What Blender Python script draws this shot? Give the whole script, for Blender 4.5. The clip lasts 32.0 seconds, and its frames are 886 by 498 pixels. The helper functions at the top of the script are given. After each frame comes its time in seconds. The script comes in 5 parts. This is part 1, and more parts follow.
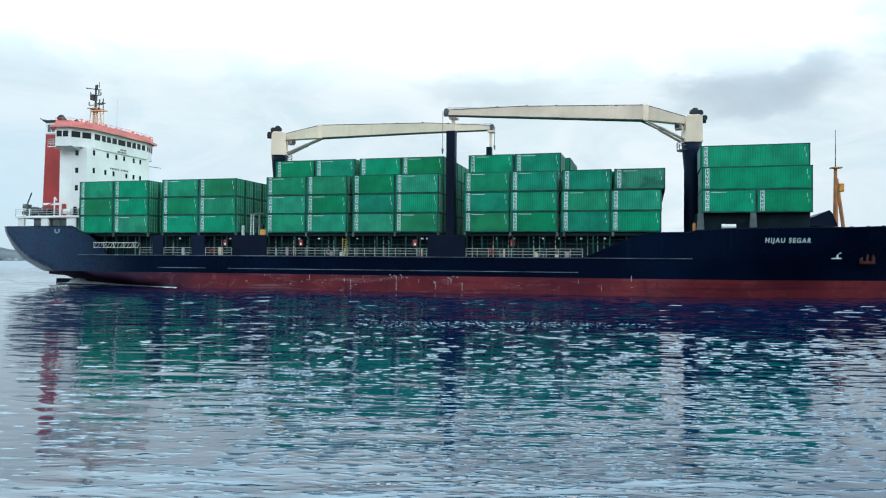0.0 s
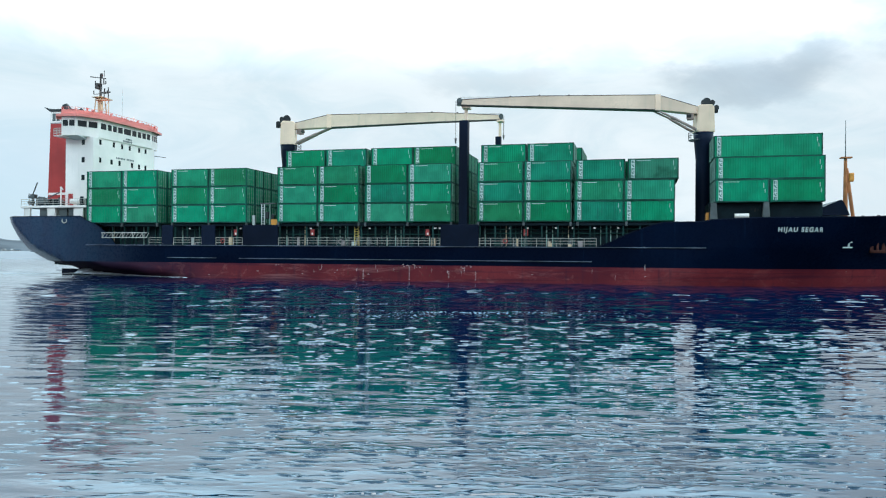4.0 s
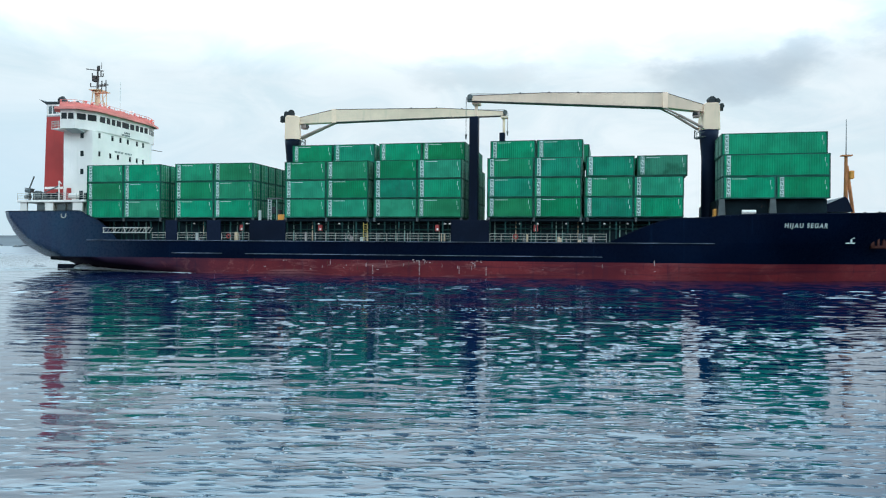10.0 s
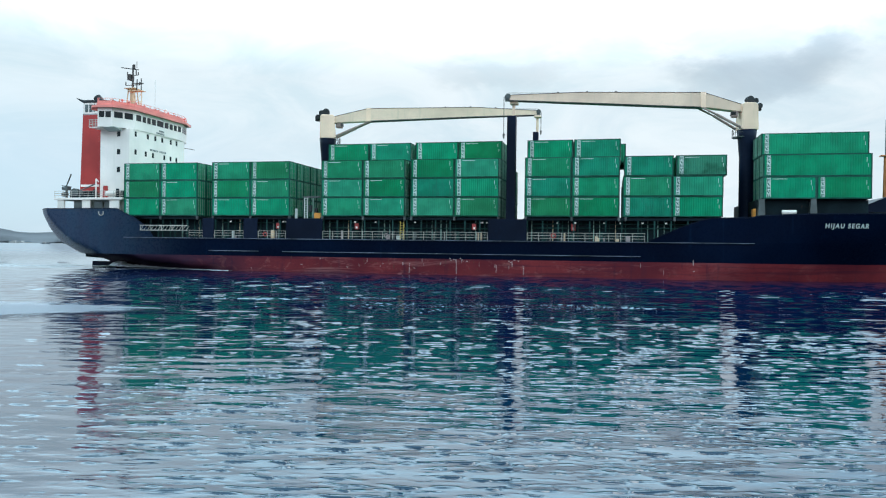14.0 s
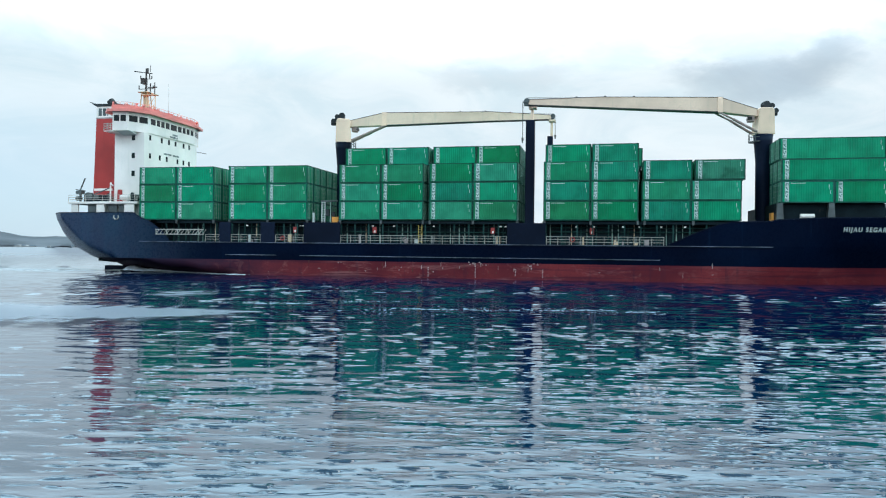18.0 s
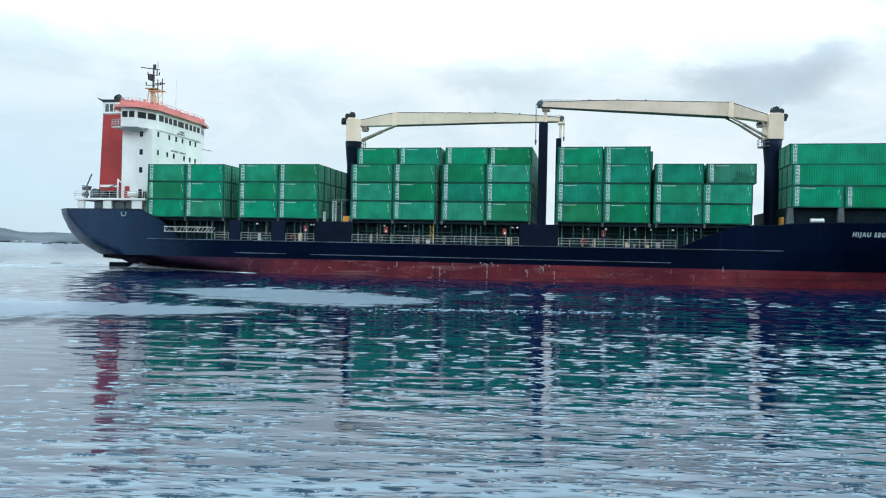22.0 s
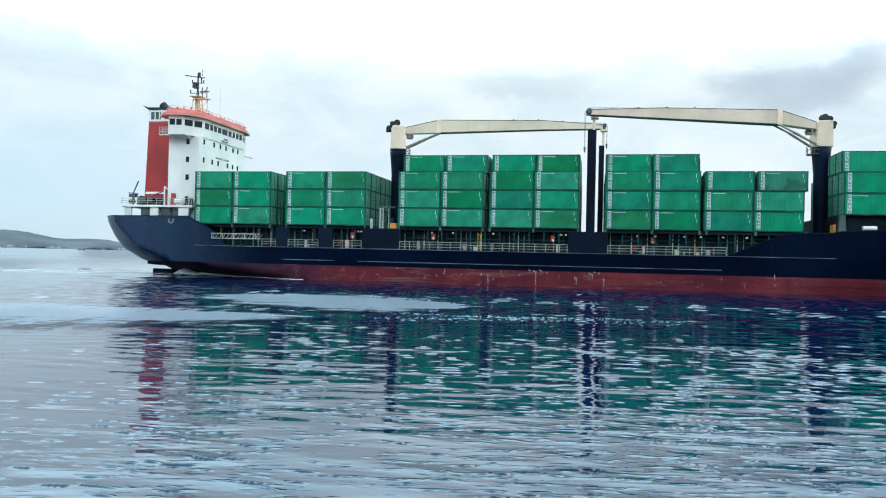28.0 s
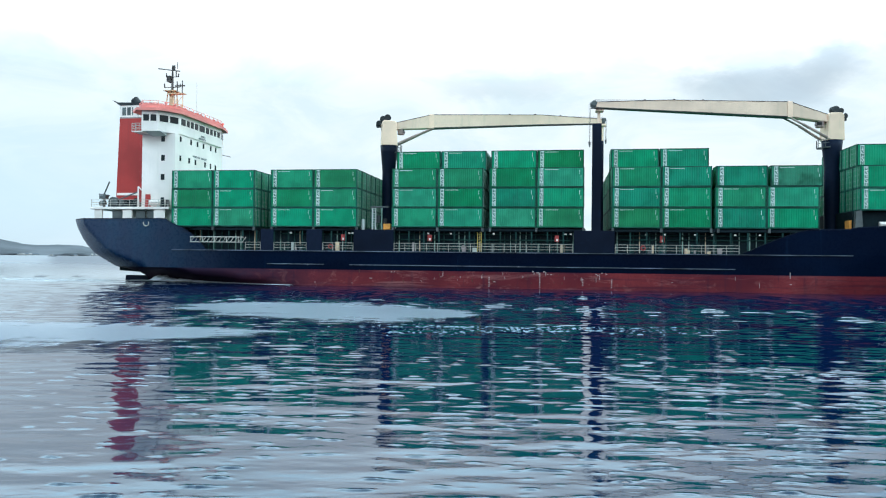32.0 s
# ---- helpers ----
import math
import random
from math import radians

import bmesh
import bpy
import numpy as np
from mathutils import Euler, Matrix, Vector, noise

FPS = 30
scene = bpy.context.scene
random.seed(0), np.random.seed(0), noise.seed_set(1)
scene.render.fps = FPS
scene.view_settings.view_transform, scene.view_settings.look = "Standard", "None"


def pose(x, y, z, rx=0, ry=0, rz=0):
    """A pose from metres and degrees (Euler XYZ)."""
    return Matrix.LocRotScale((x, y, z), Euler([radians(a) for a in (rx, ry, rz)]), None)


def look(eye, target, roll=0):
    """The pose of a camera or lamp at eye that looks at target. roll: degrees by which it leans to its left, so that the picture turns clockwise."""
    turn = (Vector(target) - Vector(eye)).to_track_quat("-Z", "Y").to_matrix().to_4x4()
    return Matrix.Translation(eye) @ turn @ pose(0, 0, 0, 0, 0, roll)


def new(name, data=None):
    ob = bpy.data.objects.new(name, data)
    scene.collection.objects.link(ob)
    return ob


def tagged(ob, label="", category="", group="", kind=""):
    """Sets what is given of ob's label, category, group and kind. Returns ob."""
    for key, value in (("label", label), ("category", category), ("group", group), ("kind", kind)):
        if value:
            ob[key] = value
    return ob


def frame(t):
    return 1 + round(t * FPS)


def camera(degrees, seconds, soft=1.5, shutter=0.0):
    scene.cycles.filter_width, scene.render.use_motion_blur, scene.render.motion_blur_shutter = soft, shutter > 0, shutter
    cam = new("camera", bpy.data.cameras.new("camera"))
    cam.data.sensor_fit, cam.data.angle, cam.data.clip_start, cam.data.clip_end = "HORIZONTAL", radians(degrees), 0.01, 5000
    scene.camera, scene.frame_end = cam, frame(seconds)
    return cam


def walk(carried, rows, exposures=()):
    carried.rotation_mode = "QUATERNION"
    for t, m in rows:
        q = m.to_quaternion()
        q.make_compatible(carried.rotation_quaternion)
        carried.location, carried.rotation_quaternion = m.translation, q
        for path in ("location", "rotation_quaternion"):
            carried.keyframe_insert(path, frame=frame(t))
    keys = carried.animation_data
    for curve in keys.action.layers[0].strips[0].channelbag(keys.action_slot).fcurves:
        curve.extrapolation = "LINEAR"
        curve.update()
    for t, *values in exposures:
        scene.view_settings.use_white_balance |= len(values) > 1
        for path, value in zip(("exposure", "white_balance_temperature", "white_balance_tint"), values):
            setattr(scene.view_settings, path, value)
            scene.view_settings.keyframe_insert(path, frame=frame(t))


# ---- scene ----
VIEW = [  # seconds, turn to the left, tilt up, lean (degrees), eye
    (0.0, -1.87, 1.09, 0.50, 0.00, 0.00, 3.85),
    (0.5, -3.10, 1.22, 0.66, 0.00, 0.00, 3.85),
    (1.0, -3.56, 1.07, 0.55, 0.00, 0.00, 3.85),
    (1.5, -3.54, 0.84, 0.41, 0.00, 0.00, 3.85),
    (2.0, -3.19, 0.67, 0.28, 0.00, 0.00, 3.85),
    (2.5, -2.84, 0.52, 0.40, 0.00, 0.00, 3.85),
    (3.0, -2.48, 0.38, 0.42, 0.00, 0.00, 3.85),
    (3.5, -2.18, 0.31, 0.33, 0.00, 0.00, 3.85),
    (5.5, -2.20, -0.22, 0.64, 0.00, 0.00, 3.85),
    (6.0, -2.43, -0.89, 0.73, 0.00, 0.00, 3.85),
    (6.5, -2.74, -0.88, 0.81, 0.00, 0.00, 3.85),
    (7.0, -2.86, -0.42, 1.04, 0.00, 0.00, 3.85),
    (7.5, -2.77, 0.00, 1.10, 0.00, 0.00, 3.85),
    (8.0, -2.80, 0.16, 1.05, 0.00, 0.00, 3.85),
    (8.5, -2.95, 0.08, 0.73, 0.00, 0.00, 3.85),
    (9.0, -3.09, 0.02, 0.42, 0.00, 0.00, 3.85),
    (9.5, -3.13, 0.01, 0.36, 0.00, 0.00, 3.85),
    (10.0, -3.17, -0.08, 0.42, 0.00, 0.00, 3.85),
    (10.5, -3.26, -0.18, 0.47, 0.00, 0.00, 3.85),
    (11.0, -3.16, -0.24, 0.39, 0.00, 0.00, 3.85),
    (11.5, -2.89, -0.20, 0.52, 0.00, 0.00, 3.85),
    (12.0, -2.42, -0.17, 0.74, 0.00, 0.00, 3.85),
    (12.5, -2.07, -0.13, 0.84, 0.00, 0.00, 3.85),
    (13.0, -1.88, -0.13, 0.78, 0.00, 0.00, 3.85),
    (13.5, -1.68, -0.17, 0.68, 0.00, 0.00, 3.85),
    (14.0, -1.52, -0.20, 0.66, 0.00, 0.00, 3.85),
    (14.5, -1.57, -0.18, 0.72, 0.00, 0.00, 3.85),
    (16.5, -1.15, -0.02, 0.66, 0.00, 0.00, 3.85),
    (17.0, -1.21, -0.02, 0.72, 0.00, 0.00, 3.85),
    (17.5, -1.26, 0.03, 0.68, 0.00, 0.00, 3.85),
    (18.0, -1.23, 0.08, 0.61, 0.00, 0.00, 3.85),
    (18.5, -1.42, 0.04, 0.65, 0.00, 0.00, 3.85),
    (19.0, -2.02, -0.01, 0.74, 0.00, 0.00, 3.85),
    (19.5, -2.54, 0.05, 0.88, 0.00, 0.00, 3.85),
    (20.0, -2.55, 0.14, 1.00, 0.00, 0.00, 3.85),
    (20.5, -2.44, 0.06, 1.04, 0.00, 0.00, 3.85),
    (21.0, -2.50, -0.06, 1.09, 0.00, 0.00, 3.85),
    (21.5, -2.29, -0.06, 1.13, 0.00, 0.00, 3.85),
    (22.0, -1.44, 0.09, 1.21, 0.00, 0.00, 3.85),
    (22.5, -0.51, 0.18, 1.21, 0.00, 0.00, 3.85),
    (23.0, -0.03, 0.18, 1.28, 0.00, 0.00, 3.85),
    (23.5, 0.17, 0.18, 1.32, 0.00, 0.00, 3.85),
    (24.0, 0.26, 0.27, 1.36, 0.00, 0.00, 3.85),
    (24.5, 0.38, 0.32, 1.34, 0.00, 0.00, 3.85),
    (25.0, 0.29, 0.30, 1.26, 0.00, 0.00, 3.85),
    (25.5, 0.31, 0.29, 1.26, 0.00, 0.00, 3.85),
    (27.5, 0.32, 0.41, 1.18, 0.00, 0.00, 3.85),
    (28.0, 0.66, 0.55, 1.29, 0.00, 0.00, 3.85),
    (28.5, 1.01, 0.64, 1.37, 0.00, 0.00, 3.85),
    (29.0, 0.96, 0.59, 1.52, 0.00, 0.00, 3.85),
    (29.5, 0.49, 0.30, 1.71, 0.00, 0.00, 3.85),
    (30.0, 0.08, 0.41, 1.77, 0.00, 0.00, 3.85),
    (30.5, -0.16, 0.50, 1.80, 0.00, 0.00, 3.85),
    (31.0, -0.63, 0.49, 1.38, 0.00, 0.00, 3.85),
    (31.5, -0.84, 0.69, 0.92, 0.00, 0.00, 3.85),
    (31.7, -0.83, 0.71, 0.83, -0.10, 1.60, 3.85),
    (31.8, -0.82, 0.72, 0.78, -0.20, 3.10, 3.85),
    (31.9, -0.74, 0.73, 0.74, -0.45, 4.65, 3.85),
    (32.0, -1.01, 0.71, 0.59, -0.77, 6.12, 3.85),
]
COURSE = [  # seconds, place of the midship mark, heading (degrees)
    (0.0, -8.63, 101.41, -17.28),
    (2.0, -7.58, 101.42, -16.96),
    (4.0, -6.53, 101.45, -16.60),
    (6.0, -5.49, 101.49, -16.21),
    (8.0, -4.45, 101.54, -15.79),
    (10.0, -3.42, 101.60, -15.34),
    (12.0, -2.39, 101.67, -14.87),
    (14.0, -1.37, 101.75, -14.38),
    (16.0, -0.36, 101.85, -13.88),
    (18.0, 0.65, 101.95, -13.38),
    (20.0, 1.64, 102.07, -12.87),
    (22.0, 2.63, 102.19, -12.36),
    (24.0, 3.60, 102.32, -11.87),
    (26.0, 4.56, 102.46, -11.38),
    (28.0, 5.51, 102.61, -10.91),
    (30.0, 6.44, 102.77, -10.46),
    (32.0, 7.36, 102.93, -10.04),
]
W_Z = 7.91          # height of the container floor above the water
CY = 9.7            # the ship's centre line, from the outer container face


def eye_pose(row):
    t, turn, tilt, lean, x, y, z = row
    a, b = radians(turn), radians(tilt)
    way = Vector((-math.sin(a) * math.cos(b), math.cos(a) * math.cos(b), math.sin(b)))
    return t, look((x, y, z), Vector((x, y, z)) + way * 10, lean)


cam = camera(61.49, 32.0, soft=1.15)
walk(cam, [eye_pose(r) for r in VIEW], [(0.0, 0.0), (20.0, 0.02), (25.0, 0.06), (31.4, 0.08), (32.0, 0.16)])


def ship_pose(row):
    """The ship's space: x forward from the aftmost containers, y to port from their outer face, z up from the water."""
    t, x, y, heading = row
    return t, Matrix.Translation((x, y, 0)) @ pose(0, 0, 0, 0, 0.02, heading) @ Matrix.Translation((-45, 0, 0))


# ---- world and light ----
world = bpy.data.worlds.new("overcast_sky")
scene.world = world
world.use_nodes = True
SUN_ELEV, SUN_ROT = radians(65), radians(20)
TO_SUN = Vector((math.sin(SUN_ROT) * math.cos(SUN_ELEV), math.cos(SUN_ROT) * math.cos(SUN_ELEV), math.sin(SUN_ELEV)))


class Nodes:
    """Short calls for building a node tree."""

    def __init__(self, tree):
        self.t = tree
        tree.nodes.clear()

    def add(self, kind, **props):
        n = self.t.nodes.new(kind)
        ins = {}
        for k, v in props.items():
            if k.startswith("i_"):
                ins[k[2:]] = v
            elif k == "op":
                n.operation = v
            elif k == "blend":
                n.blend_type = v
        for k, v in ins.items():
            key = int(k) if k.isdigit() else k.replace("_", " ")
            self.put(n.inputs[key], v)
        return n

    def put(self, socket, v):
        if isinstance(v, bpy.types.NodeSocket):
            self.t.links.new(v, socket)
        elif isinstance(v, bpy.types.Node):
            self.t.links.new(v.outputs[0], socket)
        elif isinstance(v, tuple) and len(v) == 3 and socket.type == "RGBA":
            socket.default_value = (*v, 1)
        else:
            socket.default_value = v

    def math(self, op, a, b=0.0, c=0.0, clamp=False):
        n = self.add("ShaderNodeMath", op=op, i_0=a, i_1=b, i_2=c)
        n.use_clamp = clamp
        return n.outputs[0]

    def noise(self, vec, scale, detail=3.0, rough=0.5, distort=0.0):
        return self.add("ShaderNodeTexNoise", i_Vector=vec, i_Scale=scale, i_Detail=detail, i_Roughness=rough, i_Distortion=distort).outputs["Fac"]

    def ramp(self, fac, lo, hi, a=0.0, b=1.0, smooth=True):
        n = self.add("ShaderNodeMapRange", i_0=fac, i_1=lo, i_2=hi, i_3=a, i_4=b)
        n.interpolation_type = "SMOOTHSTEP" if smooth else "LINEAR"
        return n.outputs[0]

    def mix(self, fac, a, b, blend="MIX"):
        n = self.t.nodes.new("ShaderNodeMix")
        n.data_type, n.blend_type = "RGBA", blend
        self.put(n.inputs[0], fac), self.put(n.inputs[6], a), self.put(n.inputs[7], b)
        return n.outputs[2]

    def stretch(self, vec, sx, sy, sz):
        return self.add("ShaderNodeVectorMath", op="MULTIPLY", i_0=vec, i_1=(sx, sy, sz)).outputs[0]


def build_sky():
    k = Nodes(world.node_tree)
    sky = k.add("ShaderNodeTexSky")
    sky.sky_type, sky.sun_disc = "NISHITA", False
    sky.sun_elevation, sky.sun_rotation = SUN_ELEV, SUN_ROT
    d = k.add("ShaderNodeTexCoord").outputs["Generated"]
    xyz = k.add("ShaderNodeSeparateXYZ", i_0=d)
    height = xyz.outputs[2]
    blue = k.add("ShaderNodeVectorMath", op="SCALE", i_0=sky.outputs[0])
    blue.inputs["Scale"].default_value = 0.10
    # cloud deck: broad soft masses, wider than tall, with wisps and torn edges
    flat = k.stretch(d, 1.0, 1.0, 2.2)
    broad = k.noise(flat, 2.6, 5.0, 0.55, 0.5)
    mid = k.noise(flat, 6.5, 6.0, 0.6, 0.7)
    fine = k.noise(k.stretch(d, 1.0, 1.0, 3.2), 15.0, 5.0, 0.6, 0.4)
    # a bluish haze low over the water on the open side
    side = k.ramp(xyz.outputs[0], -0.70, 0.0, 1.0, 0.0)
    low = k.math("MULTIPLY", k.ramp(height, 0.0, 0.22, 1.0, 0.0), side)
    cover = k.math("SUBTRACT", k.ramp(broad, 0.28, 0.5, 0.84, 1.0), k.math("MULTIPLY", low, 0.30), clamp=True)
    wob = k.add("ShaderNodeTexNoise", i_Vector=flat, i_Scale=6.0, i_Detail=6.0, i_Roughness=0.6)
    off = k.add("ShaderNodeVectorMath", op="SUBTRACT", i_0=wob.outputs["Color"], i_1=(0.5, 0.5, 0.5))
    torn = k.add("ShaderNodeVectorMath", op="MULTIPLY_ADD", i_0=off, i_1=(0.20, 0.20, 0.16), i_2=d).outputs[0]
    grey_mask = None
    for az, el, wa, we, amount in CLOUDS:
        c = Vector((math.sin(radians(az)) * math.cos(radians(el)), math.cos(radians(az)) * math.cos(radians(el)), math.sin(radians(el))))
        right = Vector((math.cos(radians(az)), -math.sin(radians(az)), 0))
        rel = k.add("ShaderNodeVectorMath", op="SUBTRACT", i_0=torn, i_1=tuple(c)).outputs[0]
        u = k.add("ShaderNodeVectorMath", op="DOT_PRODUCT", i_0=rel, i_1=tuple(right)).outputs["Value"]
        v = k.add("ShaderNodeSeparateXYZ", i_0=rel).outputs[2]
        u2 = k.math("POWER", k.math("ABSOLUTE", k.math("DIVIDE", u, wa)), 2.0)
        v2 = k.math("POWER", k.math("ABSOLUTE", k.math("DIVIDE", v, we)), 2.0)
        m = k.math("MULTIPLY", k.ramp(k.math("ADD", u2, v2), 0.0, 1.0, 1.0, 0.0), amount)
        grey_mask = m if grey_mask is None else k.math("MAXIMUM", grey_mask, m)
    grey_mask = k.math("MULTIPLY", grey_mask, k.ramp(mid, 0.25, 0.6, 0.55, 1.0))
    white = k.mix(k.ramp(mid, 0.32, 0.66), (0.72, 0.835, 0.885), (0.88, 0.94, 0.965))
    white = k.mix(k.math("MULTIPLY", k.ramp(fine, 0.45, 0.75), 0.35), white, (0.82, 0.875, 0.905))
    white = k.mix(k.math("MULTIPLY", k.ramp(broad, 0.52, 0.72), 0.35), white, (0.74, 0.80, 0.85))
    white = k.mix(grey_mask, white, (0.40, 0.49, 0.56))
    deck = k.mix(low, white, (0.66, 0.86, 1.01))
    deck = k.mix(k.math("MULTIPLY", k.ramp(xyz.outputs[0], -0.65, 0.1, 1.0, 0.0), 0.25), deck, k.mix(1.0, deck, (0.86, 0.985, 1.03), "MULTIPLY"))
    col = k.mix(cover, blue.outputs[0], deck)
    # brighter half way up, bluer and darker overhead, lighter towards the hidden sun
    # added brightening and blue, mostly above the view, feeding the water's reflections
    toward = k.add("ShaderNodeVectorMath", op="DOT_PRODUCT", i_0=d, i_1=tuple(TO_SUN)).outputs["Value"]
    lift = k.math("MULTIPLY", k.ramp(toward, SKY_EDGE, 1.0, 1.0, GLOW), k.ramp(height, 0.21, 0.42, 1.0, MID_LIFT))
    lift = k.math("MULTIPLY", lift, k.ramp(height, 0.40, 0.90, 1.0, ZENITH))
    col = k.mix(k.ramp(height, 0.23, 0.38), col, k.mix(1.0, col, (0.76, 0.97, 1.07), "MULTIPLY"))
    col = k.mix(1.0, col, (0.95, 1.0, 1.035), "MULTIPLY")
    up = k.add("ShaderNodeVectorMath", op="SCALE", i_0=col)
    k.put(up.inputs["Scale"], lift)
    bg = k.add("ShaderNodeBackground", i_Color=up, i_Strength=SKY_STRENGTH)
    k.t.links.new(bg.outputs[0], k.add("ShaderNodeOutputWorld").inputs[0])


# grey cloud masses: degrees to the east of north, degrees up, half sizes, weight
CLOUDS = [(24.5, 12.6, 0.13, 0.050, 0.70), (35.0, 18.2, 0.14, 0.10, 0.75), (27.5, 19.8, 0.12, 0.035, 0.6), (15.0, 17.5, 0.25, 0.05, 0.18), (5.5, 13.2, 0.12, 0.035, 0.30), (60, 28, 0.3, 0.08, 0.3), (-95, 30, 0.4, 0.1, 0.4)]
SKY_STRENGTH, MID_LIFT, ZENITH, GLOW, SKY_EDGE = 1.0, 3.8, 0.40, 1.35, 0.62
build_sky()
sun = new("sun", bpy.data.lights.new("sun", "SUN"))
sun.data.energy, sun.data.angle, sun.data.color = 0.8, radians(20), (1.0, 0.97, 0.92)
sun.matrix_world = look((0, 0, 60), Vector((0, 0, 60)) - TO_SUN)


# ---- materials ----
def surface(name, color, rough=0.5, metal=0.0, spots=None, spot_amount=0.3, scale=1.5, shift=0.12, per_object=0.0, bump=0.0, bump_scale=20.0, gloss=0.3, streaks=None, streak_amount=0.0):
    """A painted or bare surface: broad fading, fine grain, stains and running streaks."""
    m = bpy.data.materials.new(name)
    m.use_nodes = True
    k = Nodes(m.node_tree)
    at = k.add("ShaderNodeTexCoord").outputs["Object"]
    rnd = k.add("ShaderNodeObjectInfo").outputs["Random"]
    moved = k.add("ShaderNodeVectorMath", op="ADD", i_0=at, i_1=k.add("ShaderNodeCombineXYZ", i_0=k.math("MULTIPLY", rnd, 37.0), i_1=k.math("MULTIPLY", rnd, 11.0), i_2=0.0)).outputs[0]
    broad = k.noise(moved, scale * 0.35, 3.0, 0.5)
    grain = k.noise(moved, scale * 9.0, 4.0, 0.6)
    dark = tuple(c * (1 - shift * 1.6) for c in color)
    lite = tuple(min(1, c * (1 + shift) + 0.012 * shift) for c in color)
    col = k.mix(k.ramp(broad, 0.3, 0.7), dark, lite)
    col = k.mix(k.math("MULTIPLY", k.ramp(grain, 0.35, 0.7), 0.35), col, tuple(c * (1 - shift) for c in color))
    if per_object:
        val = k.math("MULTIPLY_ADD", rnd, per_object, 1.0 - per_object / 2)
        hs = k.add("ShaderNodeHueSaturation", i_Hue=k.math("MULTIPLY_ADD", rnd, 0.03, 0.485), i_Value=val, i_Saturation=k.math("MULTIPLY_ADD", k.math("FRACT", k.math("MULTIPLY", rnd, 7.3)), 0.18, 0.90), i_Color=col)
        col = hs.outputs[0]
    if spots:
        s = k.ramp(k.noise(moved, scale * 2.2, 6.0, 0.65, 0.8), 0.58, 0.72)
        col = k.mix(k.math("MULTIPLY", s, spot_amount), col, spots)
    if streaks:
        s = k.noise(k.stretch(moved, 1.0, 1.0, 0.08), scale * 3.0, 4.0, 0.6)
        col = k.mix(k.math("MULTIPLY", k.ramp(s, 0.52, 0.72), streak_amount), col, streaks)
    b = k.add("ShaderNodeBsdfPrincipled", i_Base_Color=col, i_Metallic=metal, i_Specular_IOR_Level=gloss, i_Roughness=k.math("MULTIPLY_ADD", grain, 0.25, rough - 0.12, clamp=True))
    if bump:
        n = k.add("ShaderNodeBump", i_Strength=bump, i_Distance=0.02, i_Height=k.noise(moved, bump_scale, 4.0))
        k.t.links.new(n.outputs[0], b.inputs["Normal"])
    k.t.links.new(b.outputs[0], k.add("ShaderNodeOutputMaterial").inputs[0])
    return m


